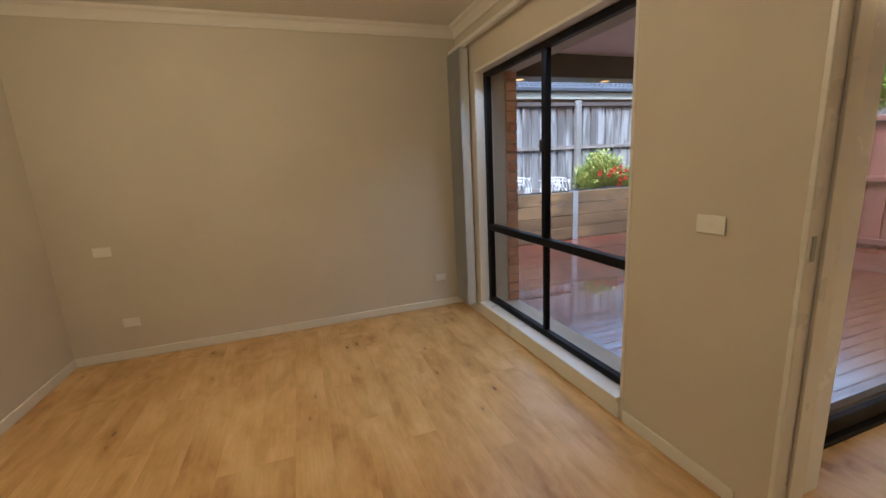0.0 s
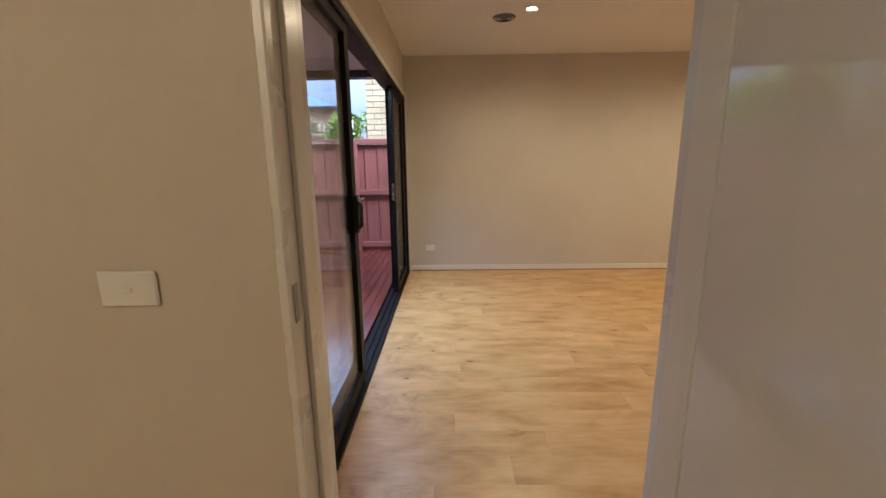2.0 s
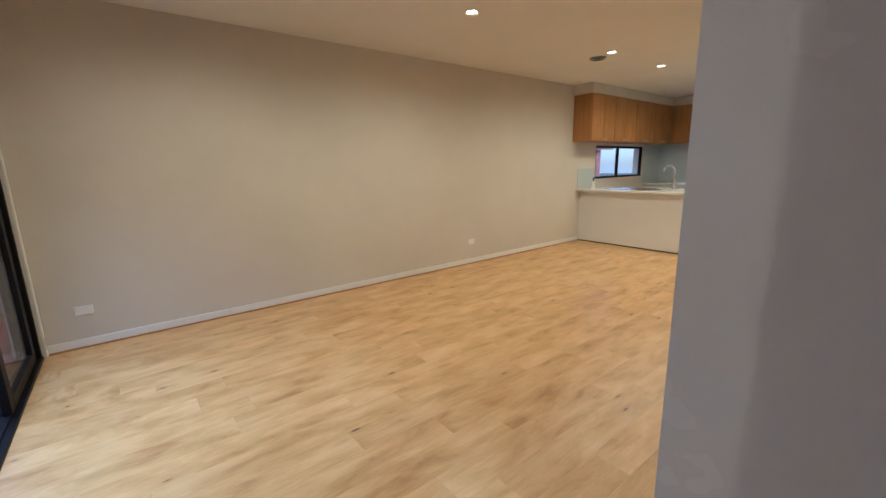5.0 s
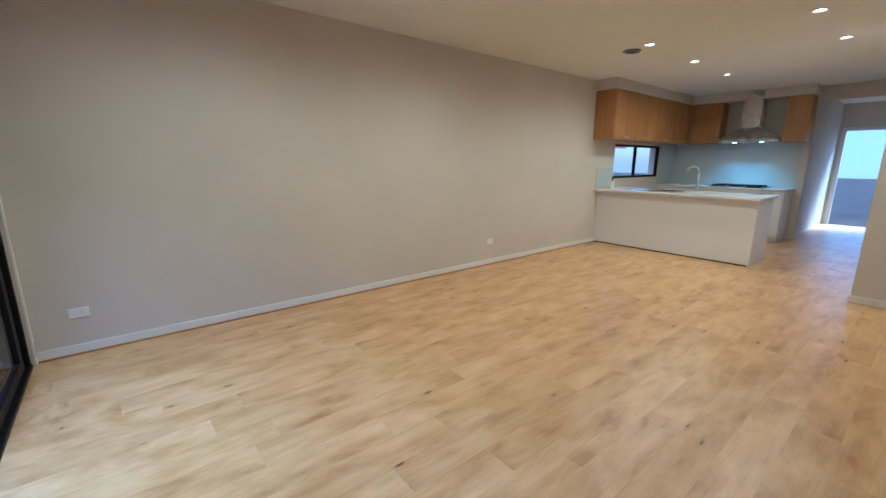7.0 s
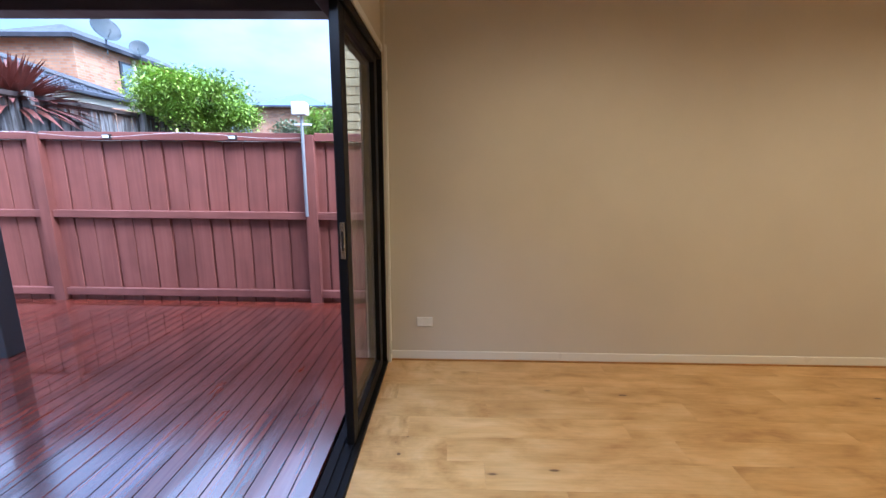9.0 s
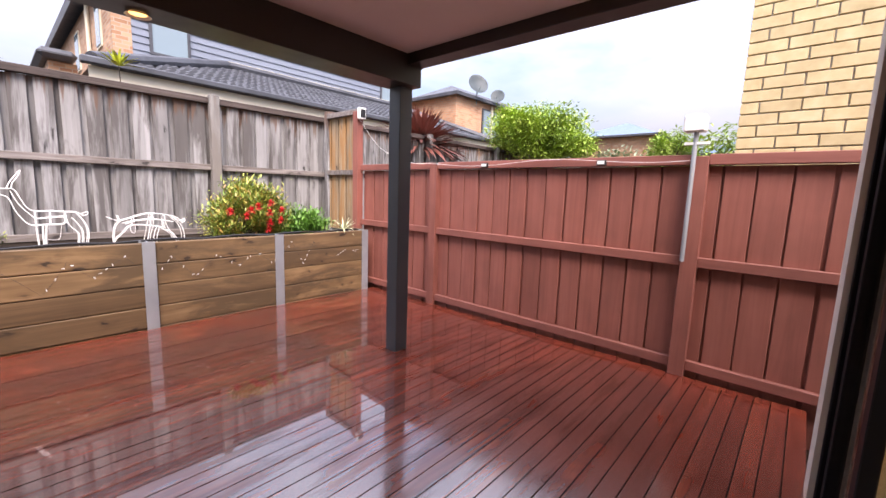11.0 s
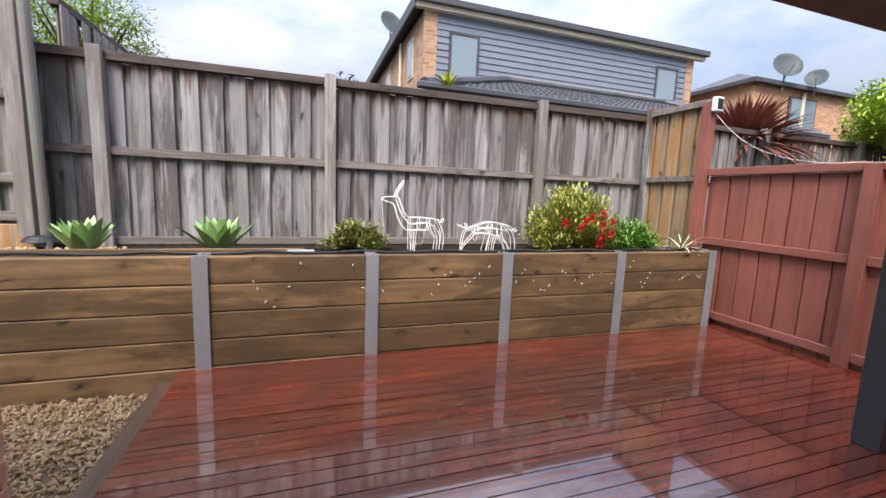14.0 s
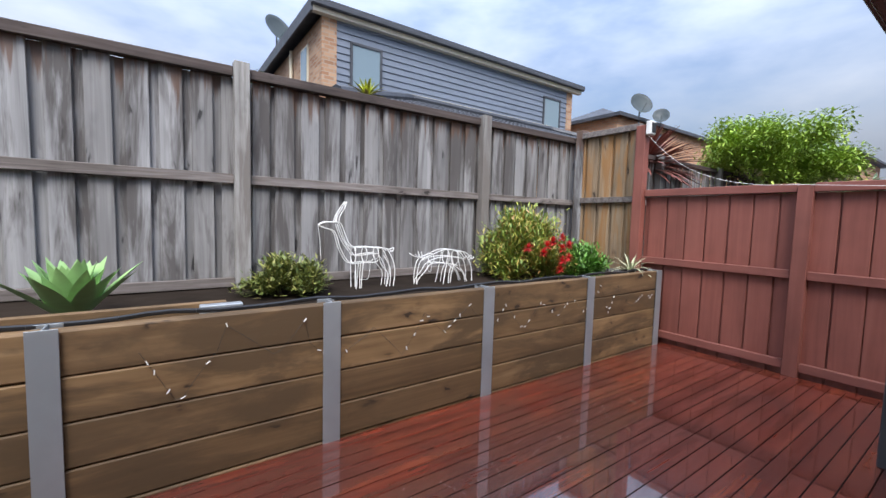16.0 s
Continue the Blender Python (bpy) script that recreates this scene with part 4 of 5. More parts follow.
bar("door_frame", hd, 2.351, 2.42, -12.08, -12.02, 0, 2.099, material="trim")
bar("door_frame", hd, 3.68, 3.749, -12.08, -12.02, 0, 2.099, material="trim")
bar("door_frame", hd, 2.42, 3.68, -12.08, -12.02, 2.03, 2.099, material="trim")
clear(part("pane", boxes((2.415, 3.685, -12.055, -12.049, 0.0, 2.04)), M["glass"], hd))

# ---- garden: retaining wall, fences ----
RY = 5.80
PX = [0.40, 2.065, 3.25, 4.43, 5.66, 6.86]
wall_r = thing("retaining_wall", "timber sleeper retaining wall between galvanised steel posts", "retaining wall")
wall_r["kind"] = "structure"
for i, px in enumerate(PX):
    z0 = -0.24 if i < 2 else DECK - 0.02
    lean = 0.0
    part("steel_post", boxes((px - 0.05, px + 0.05, RY - 0.03, RY - 0.022, z0, 0.855), (px - 0.004, px + 0.004, RY - 0.022, RY + 0.09, z0, 0.855), (px - 0.05, px + 0.05, RY + 0.082, RY + 0.09, z0, 0.855), bevel=0.001), M["galv"], wall_r, "galvanised steel post")
HS = 0.2
for i in range(len(PX) - 1):
    for k in range(5 if i else 5):
        z1 = 0.845 - k * HS
        if i > 0 and z1 < 0.04:
            continue
        bm = bmesh.new()
        box(bm, -(PX[i + 1] - PX[i]) / 2 + 0.008, (PX[i + 1] - PX[i]) / 2 - 0.008, -0.0375, 0.0375, -HS / 2 + 0.0035, HS / 2 - 0.0035, 0.006)
        piece("sleeper", mesh_of("sleeper", bm, M["sleeper"]), wall_r, pose((PX[i] + PX[i + 1]) / 2, RY + 0.025 + random.uniform(-0.004, 0.004), z1 - HS / 2, random.uniform(-0.8, 0.8), random.uniform(-0.15, 0.15), 0))

bed = structure("garden_bed", boxes((-3.0, 7.0, RY + 0.095, 7.3, -0.24, 0.745)), M["soil"], "dark garden bed soil behind the retaining wall", "soil")
liner = tagged(new("weed_mat"), "black plastic liner edge along the retaining wall", "liner")
bm = bmesh.new()
for i in range(60):
    x = 0.9 + i * 0.1
    rod(bm, (x, RY + 0.09 + 0.012 * math.sin(i * 1.7), 0.852 + 0.008 * math.sin(i * 0.9)), (x + 0.1, RY + 0.09 + 0.012 * math.sin((i + 1) * 1.7), 0.852 + 0.008 * math.sin((i + 1) * 0.9)), 0.012, 0.012, 6)
part("liner_edge", bm, M["black"], liner)
GY = 7.22


def fence(name, label, x0, x1, y, z0, zt, posts, mid, pickets, top_cap=True, mats=("grey_timber", "grey_rail"), pw=0.155, pitch=0.2, seed=3, slope=0.0):
    """A paling fence along x, faced towards -y with rails and posts."""
    f = thing(name, label, "fence")
    f["kind"] = "structure"
    rnd = random.Random(seed)
    for px in posts:
        part("post", boxes((px - 0.055, px + 0.055, y - 0.13, y - 0.035, z0 - 0.1, zt + 0.03 + slope * (px - x0)), bevel=0.004), M["pale_timber"], f)
    ends = [x0] + list(posts) + [x1]
    for a, c in zip(ends, ends[1:]):
        if c - a < 0.12:
            continue
        for rz, rh in [(m_, 0.075) for m_ in (mid if isinstance(mid, tuple) else (mid,))] + [(z0 + 0.07, 0.075)]:
            bm = bmesh.new()
            box(bm, a + 0.056, c - 0.056, y - 0.07, y - 0.033, rz - rh / 2, rz + rh / 2, 0.004)
            part("rail", bm, M[mats[1]], f)
        bm = bmesh.new()
        dz0, dz1 = slope * (a - x0), slope * (c - x0)
        vs_before = set(bm.verts)
        box(bm, a + 0.0565, c - 0.0565, y - 0.075, y + 0.012, zt - 0.075, zt + 0.0, 0.004)
        for v in bm.verts:
            v.co.z += slope * (v.co.x - x0)
        part("top_rail", bm, M["grey_cap"], f)
    bm = bmesh.new()
    box(bm, -pw / 2, pw / 2, -0.008, 0.008, 0, 1.0, 0.003)
    me = mesh_of("paling", bm, M[mats[0]])
    x, i = x0 + 0.02, 0
    while x < x1:
        # every other board stands proud and laps over its neighbours
        h = zt - 0.05 - z0 + slope * (x - x0)
        proud = i % 2
        width = rnd.uniform(0.86, 1.03) if proud else rnd.uniform(0.75, 0.95)
        piece("paling", me, f, pose(x, y - 0.016 + (0.0 if proud else 0.036) + rnd.uniform(-0.003, 0.002), z0 - 0.02, rnd.uniform(-0.3, 0.3), rnd.uniform(-0.5, 0.5), rnd.uniform(-2.5, 2.5)) @ Matrix.Diagonal((width, 1, h + rnd.uniform(-0.01, 0.0), 1)))
        x += pitch / 2 * rnd.uniform(0.94, 1.06)
        i += 1
    return f


fence("garden_fence", "tall weathered grey timber paling fence with dark water stains", 0.2, 7.28, GY, 0.72, 2.46, [1.03, 3.0, 5.5], 1.61, None, slope=0.004)
fence("garden_fence", "higher weathered grey paling fence panel at the corner", -3.2, 0.70, GY - 0.25, 0.95, 2.95, [0.60], (1.99, 1.33), None, mats=("pale_timber", "grey_rail"), seed=9)

# brown painted fence along the deck's far side
bf = thing("brown_fence", "brown painted timber paling fence beside the deck, with an added run past the kitchen", "fence")
bf["kind"] = "structure"
FX = 7.06
for py in (4.66, 1.98):
    part("post", boxes((FX - 0.075, FX + 0.02, py - 0.055, py + 0.055, DECK, 1.72), bevel=0.004), M["brown_paint"], bf)
part("corner_post", boxes((6.95, 7.05, 6.08, 6.19, DECK - 0.05, 2.46), bevel=0.005), M["brown_paint"], bf, "tall brown painted corner post")
# the run below y = 1 is added to dim the kitchen window's bright view
for a, c in ((-9.0, 1.925), (2.035, 4.605), (4.715, 6.079)):
    part("top_rail", boxes((FX - 0.055, FX + 0.03, a, c, 1.66, 1.735), bevel=0.004), M["brown_rail"], bf)
    part("rail", boxes((FX - 0.05, FX - 0.003, a, c, 0.90, 0.975), bevel=0.004), M["brown_rail"], bf)
    part("rail", boxes((FX - 0.05, FX - 0.003, a, c, 0.09, 0.165), bevel=0.004), M["brown_rail"], bf)
front_me = mesh_of("paling", boxes((-0.008, 0.008, -0.0925, 0.0925, -0.3, 1.60), bevel=0.004), M["brown_paint"])
back_me = mesh_of("paling", boxes((-0.008, 0.008, -0.05, 0.05, -0.3, 1.60), bevel=0.003), M["brown_paint"])
rnd = random.Random(23)
for i in range(-58, 15):
    y = 3.14 + i * 0.2
    piece("paling", front_me, bf, pose(FX + 0.006, y + rnd.uniform(-0.006, 0.006), DECK + 0.02, 0, 0, rnd.uniform(-0.9, 0.9)) @ Matrix.Diagonal((1, rnd.uniform(0.97, 1.03), 1, 1)))
    piece("paling", back_me, bf, pose(FX + 0.026, y + 0.1, DECK + 0.02))

# newer return panel between the brown corner post and the grey fence
rf = thing("return_fence", "short orange-tinged timber paling return beside the brown post", "fence")
rf["kind"] = "structure"
part("post", boxes((7.06, 7.17, 6.98, 7.09, 0.70, 2.56), bevel=0.004), M["grey_timber"], rf)
part("top_rail", boxes((7.03, 7.12, 6.195, 6.975, 2.44, 2.51), bevel=0.004), M["grey_rail"], rf)
part("rail", boxes((7.04, 7.085, 6.195, 6.975, 1.60, 1.67), bevel=0.004), M["grey_rail"], rf)
bm = bmesh.new()
box(bm, -0.008, 0.008, -0.078, 0.078, 0, 1.68, 0.003)
me = mesh_of("paling", bm, M["orange_timber"])
for i in range(9):
    piece("paling", me, rf, pose(7.095 + (0.03 if i % 2 else 0), 6.25 + i * 0.098, 0.78, 0, 0, random.uniform(-1, 1)))

# neighbour fence running on beyond the brown fence
fence("neighbour_fence", "long weathered grey paling fence beyond the brown fence", 7.3, 27.0, 7.34, 0.4, 2.52, [9.6, 12.0, 14.4, 16.8, 19.2, 21.6, 24.0], 1.7, None, seed=5)

# outer brick wall of the study
bw = structure("wall_brick", boxes((XI + 0.002, XO - 0.012, YD + 0.145, WY0 - 0.001, -0.3, CEIL), (XI + 0.002, XO - 0.012, WY1 + 0.001, YF + 0.30, -0.3, CEIL), (XI + 0.002, XO - 0.012, WY0, WY1, -0.3, WZ0 - 0.01), (XI + 0.002, XO - 0.012, WY0, WY1, WZ1 + 0.01, CEIL), (-1.9, XI, YF + 0.14, YF + 0.288, -0.3, CEIL)),
               M["mortar"], "red brick outer wall of the study", "brick wall")
brick_me = mesh_of("brick", boxes((-0.012, 0.012, -0.115, 0.115, -0.038, 0.038), bevel=0.004), M["brick"])
half_me = mesh_of("brick", boxes((-0.012, 0.012, -0.0525, 0.0525, -0.038, 0.038), bevel=0.004), M["brick"])
for r in range(33):
    z = -0.2 + r * 0.086
    for (y0, y1) in ((YD + 0.15, WY0), (WY1, YF + 0.30)):
        y = y0 - (0.0 if r % 2 else 0.12)
        while y < y1:
            a, b = max(y, y0), min(y + 0.23, y1)
            if b - a > 0.05:
                sc = (b - a) / 0.23
                piece("brick", brick_me, bw, pose(XO - 0.012 + random.uniform(-0.001, 0.001), (a + b) / 2, z) @ Matrix.Diagonal((1, sc, 1, 1)))
            y += 0.24
for r in range(33):
    z = -0.2 + r * 0.086
    for k in range(3):
        x = XO - 0.015 - 0.115 - k * 0.24 - (0.0 if r % 2 else 0.12)
        piece("brick", brick_me, bw, pose(x + 0.015, YF + 0.30 - 0.012, z, 0, 0, 90))

for yy, k in ((WY1 - 0.012, 1), (WY0 + 0.012, -1)):
    for r in range(25):
        piece("brick", half_me, bw, pose(XO - 0.0665, yy, -0.2 + 0.086 * (r + 4), 0, 0, 90))
# pebbles beside the deck
peb = structure("gravel_bed", boxes((-3, DX0 - 0.14, YF + 0.30, RY - 0.03, -0.24, -0.11)), M["grit"], "damp earth under the pebbles", "soil")
structure("edging", boxes((DX0 - 0.13, DX0 + 0.015, YF + 0.31, RY - 0.04, -0.24, -0.02), bevel=0.005), M["edging"], "dark wet timber edging beside the deck", "edging")
rnd = random.Random(11)
bm0 = bmesh.new()
bmesh.ops.create_icosphere(bm0, subdivisions=1, radius=1.0)
base_v = [v.co.copy() for v in bm0.verts]
base_f = [[v.index for v in f.verts] for f in bm0.faces]
bm0.free()
V, F = [], []
for i in range(7500):
    x, y = rnd.uniform(0.2, DX0 - 0.14), rnd.uniform(YF + 0.31, RY - 0.04)
    s = rnd.uniform(0.006, 0.014)
    R = Euler((rnd.uniform(0, 6), rnd.uniform(0, 6), rnd.uniform(0, 6))).to_matrix() @ Matrix.Diagonal((s * rnd.uniform(0.8, 1.4), s, s * rnd.uniform(0.5, 0.9)))
    o = len(V)
    c = Vector((x, y, -0.105 + rnd.uniform(0, 0.02)))
    V += [tuple(R @ v + c) for v in base_v]
    F += [[o + j for j in f] for f in base_f]
me = bpy.data.meshes.new("pebbles")
me.from_pydata(V, [], F)
me.materials.append(M["pebble"])
tagged(new("pebbles", me), "small tan and brown pebbles beside the deck", "pebbles", "", "stuff")

# ---- plants ----


def blade(V, F, base, direction, length, width, droop, segs=6, fold=0.15):
    """A tapering leaf as a folded strip; direction is its heading and rise."""
    d = Vector(direction).normalized()
    side = d.cross(Vector((0, 0, 1)))
    side = side.normalized() if side.length > 1e-3 else Vector((1, 0, 0))
    o = len(V)
    p = Vector(base)
    for i in range(segs + 1):
        t = i / segs
        w = width * (0.55 + 1.5 * t - 2.05 * t * t) if t < 0.97 else 0.002
        w = max(w, 0.002)
        up = side.cross(d).normalized()
        V.extend([tuple(p - side * w / 2 + up * fold * w), tuple(p), tuple(p + side * w / 2 + up * fold * w)])
        d = (d + Vector((0, 0, -droop / segs))).normalized()
        p = p + d * length / segs
    for i in range(segs):
        a = o + i * 3
        F.extend([(a, a + 1, a + 4, a + 3), (a + 1, a + 2, a + 5, a + 4)])


def leafy(name, V, F, material, parent, label=""):
    me = bpy.data.meshes.new(name)
    me.from_pydata(V, [], F)
    me.materials.append(material)
    me.polygons.foreach_set("use_smooth", [True] * len(me.polygons))
    ob = new(name, me)
    ob.parent = parent
    if label:
        ob["label"] = label
    return ob


def rosette(name, label, at, n, length, width, material, seed, droop=0.5, tilt=(10, 75), each=True):
    t = thing(name, label, "plant", at)
    r = random.Random(seed)
    for i in range(n):
        az = i * 2.39996 + r.uniform(-0.2, 0.2)
        k = i / n
        el = radians(tilt[1] + (tilt[0] - tilt[1]) * k + r.uniform(-6, 6))
        V, F = [], []
        blade(V, F, (0.02 * math.cos(az), 0.02 * math.sin(az), 0.0), (math.cos(az) * math.cos(el), math.sin(az) * math.cos(el), math.sin(el)), length * (0.75 + 0.35 * k) * r.uniform(0.85, 1.1), width * r.uniform(0.85, 1.15), droop * (0.4 + 0.6 * k), 7)
        leafy("leaf", V, F, material, t)
    return t


rosette("agave", "pale green agave rosette in the garden bed", (2.08, 6.38, 0.745), 50, 0.37, 0.135, M["agave"], 1, 0.12, (46, 89))
rosette("agave", "bluish green agave rosette beside the garden light", (1.14, 6.45, 0.745), 46, 0.34, 0.115, M["agave"], 2, 0.12, (46, 89))
rosette("spider_plant", "pale striped trailing plant at the wall's end", (6.66, 5.99, 0.845), 30, 0.26, 0.022, M["pale_leaf"], 3, 1.6, (5, 75))


pot = thing("plant_pot", "small black plastic pot at the wall's end", "pot", (6.66, 5.99, 0.745))
bm = bmesh.new()
rod(bm, (0, 0, 0), (0, 0, 0.085), 0.05, 0.065, 14)
part("pot_body", bm, M["black"], pot)
part("rim", rod(bmesh.new(), (0, 0, 0.0852), (0, 0, 0.1), 0.07, 0.07, 14), M["black"], pot)


def shrub(name, label, at, rx, ry, rz, n, leaf, width, material, seed, extra=None):
    """A crown of many small leaves on twigs, uneven and open."""
    t = thing(name, label, "shrub", at)
    r = random.Random(seed)
    bm = bmesh.new()
    tips = []
    for i in range(34):
        az, el = r.uniform(0, 6.28), math.asin(r.uniform(0.05, 1))
        k = r.uniform(0.75, 1.05)
        tip = Vector((rx * k * math.cos(az) * math.cos(el), ry * k * math.sin(az) * math.cos(el), rz * k * math.sin(el) + 0.03))
        mid = tip * 0.5 + Vector((0, 0, 0.05 * rz))
        rod(bm, (0, 0, -0.02), mid, 0.008, 0.005, 5)
        rod(bm, mid, tip, 0.005, 0.002, 5)
        tips.append((mid, tip))
    part("twigs", bm, M["bark"], t)
    V, F = [], []
    for i in range(n):
        mid, tip = tips[r.randrange(len(tips))]
        c = mid.lerp(tip, r.uniform(0.1, 1.05)) + Vector((r.gauss(0, rx * 0.14), r.gauss(0, ry * 0.14), r.gauss(0, rz * 0.1)))
        if c.z < 0:
            continue
        d = c.normalized() * 0.6 + Vector((r.gauss(0, 0.6), r.gauss(0, 0.6), r.uniform(-0.2, 0.9)))
        blade(V, F, c, d, leaf * r.uniform(0.6, 1.2), width * r.uniform(0.7, 1.2), r.uniform(0, 0.5), 3)
    leafy("foliage", V, F, material, t)
    return t, tips


shrub("low_shrub", "low rounded olive-green shrub in the garden bed", (3.22, 6.68, 0.745), 0.29, 0.25, 0.25, 4200, 0.05, 0.022, M["hedge"], 4)
bush, tips = shrub("flowering_bush", "rounded yellow-green bush with red pincushion flowers", (5.66, 6.66, 0.745), 0.50, 0.40, 0.66, 17000, 0.065, 0.019, M["bush"], 5)
r = random.Random(8)
for fx, fy, fz in ((-0.34, -0.42, 0.34), (-0.18, -0.47, 0.29), (-0.03, -0.45, 0.40), (0.13, -0.43, 0.44), (0.10, -0.46, 0.33), (0.27, -0.41, 0.35), (0.10, -0.47, 0.21), (0.25, -0.43, 0.23), (0.08, -0.47, 0.12), (-0.12, -0.46, 0.36)):
    V, F = [], []
    for i in range(90):
        az, el = r.uniform(0, 6.28), r.uniform(-0.8, 1.5)
        blade(V, F, (fx, fy, fz), (math.cos(az) * math.cos(el), math.sin(az) * math.cos(el), math.sin(el)), 0.058 * r.uniform(0.8, 1.1), 0.013, 0.1, 2)
    leafy("flower", V, F, M["flower"], bush, "red pincushion flower")
shrub("green_shrub", "small bright green leafy shrub beside the bush", (6.33, 6.42, 0.745), 0.36, 0.28, 0.33, 3600, 0.06, 0.026, M["green"], 6)

# wire reindeer garden ornaments


def tube(bm, pts, r=0.006):
    for a, b in zip(pts, pts[1:]):
        rod(bm, a, b, r, r, 6)


def curve(pts, steps=5):
    """A smooth run through a few points."""
    p = [Vector(c) for c in pts]
    p = [p[0] * 2 - p[1]] + p + [p[-1] * 2 - p[-2]]
    out = []
    for i in range(1, len(p) - 2):
        for k in range(steps):
            t = k / steps
            out.append(0.5 * (2 * p[i] + (p[i + 1] - p[i - 1]) * t + (2 * p[i - 1] - 5 * p[i] + 4 * p[i + 1] - p[i + 2]) * t * t + (3 * p[i] - p[i - 1] - 3 * p[i + 1] + p[i + 2]) * t ** 3))
    return out + [p[-2]]


def deer(name, label, at, turn, grazing):
    """A bent-wire frame: outlines of both flanks, joined by hoops and cross wires."""
    bm = bmesh.new()

    def flank(w0, w1, *pts):
        for sgn in (1, -1):
            n = len(pts) - 1
            tube(bm, curve([(x, sgn * (w0 + (w1 - w0) * i / n), z) for i, (x, z) in enumerate(pts)]), 0.0042)

    def hoop(x, z0, z1, w):
        m, h = (z0 + z1) / 2, (z1 - z0) / 2
        tube(bm, [(x, w * math.cos(a), m + h * math.sin(a)) for a in [k * math.pi / 6 for k in range(13)]], 0.0042)

    if grazing:
        flank(0.055, 0.02, (0.34, 0.235), (0.305, 0.22), (0.26, 0.265), (0.20, 0.29), (0.04, 0.315), (-0.06, 0.305), (-0.16, 0.27), (-0.25, 0.24), (-0.29, 0.19), (-0.31, 0.09), (-0.31, 0.01))
        flank(0.05, 0.02, (0.14, 0.16), (0.04, 0.18), (-0.10, 0.195), (-0.18, 0.18), (-0.23, 0.12), (-0.29, 0.06), (-0.31, 0.01))
        flank(0.045, 0.045, (0.20, 0.29), (0.29, 0.19), (0.32, 0.10), (0.325, 0.0))
        flank(0.045, 0.05, (0.14, 0.25), (0.17, 0.14), (0.22, 0.08), (0.26, 0.0))
        flank(0.05, 0.05, (0.10, 0.16), (0.20, 0.09), (0.24, 0.0))
        flank(0.05, 0.06, (0.02, 0.31), (-0.01, 0.14), (-0.04, 0.0))
        flank(0.05, 0.06, (0.06, 0.18), (0.03, 0.09), (0.02, 0.0))
        flank(0.05, 0.05, (0.09, 0.18), (0.06, 0.08), (0.05, 0.0))
        flank(0.055, 0.05, (0.22, 0.22), (0.05, 0.25), (-0.12, 0.24), (-0.22, 0.21))
        flank(0.02, 0.05, (-0.25, 0.24), (-0.31, 0.26), (-0.35, 0.285))
        flank(0.02, 0.03, (-0.25, 0.24), (-0.27, 0.30), (-0.255, 0.245))
        hoop(0.03, 0.175, 0.315, 0.055), hoop(0.14, 0.16, 0.30, 0.055), hoop(-0.14, 0.19, 0.28, 0.045)
        tube(bm, curve([(0.305, 0, 0.22), (0.345, 0, 0.25), (0.35, 0, 0.22), (0.315, 0, 0.20)]), 0.0042)
        tube(bm, curve([(-0.16, 0.03, 0.19), (-0.15, 0.03, 0.12), (-0.12, 0.03, 0.11), (-0.11, 0.03, 0.19)]), 0.003)
    else:
        flank(0.012, 0.055, (-0.34, 0.525), (-0.30, 0.545), (-0.225, 0.548), (-0.17, 0.54), (-0.135, 0.46), (-0.10, 0.38), (-0.05, 0.345), (0.05, 0.345), (0.155, 0.337), (0.235, 0.33), (0.285, 0.305))
        flank(0.012, 0.05, (-0.34, 0.52), (-0.29, 0.50), (-0.235, 0.485), (-0.205, 0.45), (-0.175, 0.35), (-0.135, 0.27), (-0.10, 0.225), (-0.06, 0.21), (0.03, 0.215), (0.13, 0.215), (0.155, 0.235))
        flank(0.02, 0.05, (-0.195, 0.53), (-0.15, 0.41), (-0.08, 0.31), (-0.04, 0.275), (0.06, 0.285), (0.155, 0.29))
        flank(0.05, 0.05, (0.155, 0.337), (0.165, 0.25), (0.185, 0.195), (0.235, 0.135), (0.245, 0.09), (0.235, 0.0))
        flank(0.05, 0.055, (0.235, 0.33), (0.285, 0.25), (0.31, 0.175), (0.315, 0.10), (0.30, 0.0))
        flank(0.05, 0.05, (0.205, 0.275), (0.265, 0.175), (0.275, 0.10), (0.27, 0.0))
        flank(0.05, 0.055, (-0.05, 0.345), (-0.05, 0.21), (-0.043, 0.0))
        flank(0.05, 0.045, (0.02, 0.215), (0.01, 0.10), (0.005, 0.0))
        flank(0.05, 0.05, (-0.005, 0.215), (-0.01, 0.1), (-0.008, 0.0))
        flank(0.018, 0.03, (-0.215, 0.55), (-0.185, 0.62), (-0.12, 0.715), (-0.135, 0.665), (-0.175, 0.60), (-0.185, 0.55))
        hoop(-0.05, 0.21, 0.345, 0.055), hoop(0.155, 0.235, 0.337, 0.055), hoop(0.05, 0.215, 0.345, 0.06)
        tube(bm, curve([(0.27, 0, 0.31), (0.325, 0, 0.335), (0.32, 0, 0.305), (0.28, 0, 0.295)]), 0.0042)
        tube(bm, [(-0.34, 0.012, 0.523), (-0.325, 0.01, 0.40), (-0.32, 0, 0.25)], 0.0022)
        tube(bm, curve([(0.13, 0.05, 0.215), (0.11, 0.04, 0.08), (0.07, 0.03, 0.06), (0.02, 0.03, 0.07)]), 0.0022)
    t = new(name, mesh_of(name, bm, M["wire_white"]))
    t.matrix_basis = pose(*at, 0, 0, turn)
    return tagged(t, label, "garden ornament")


deer("deer_ornament", "white wire standing deer ornament in the garden bed", (3.82, 6.74, 0.744), 0, False)
deer("deer_ornament", "white wire grazing deer ornament in the garden bed", (4.63, 6.66, 0.744), 3, True)

# ---- neighbouring houses ----


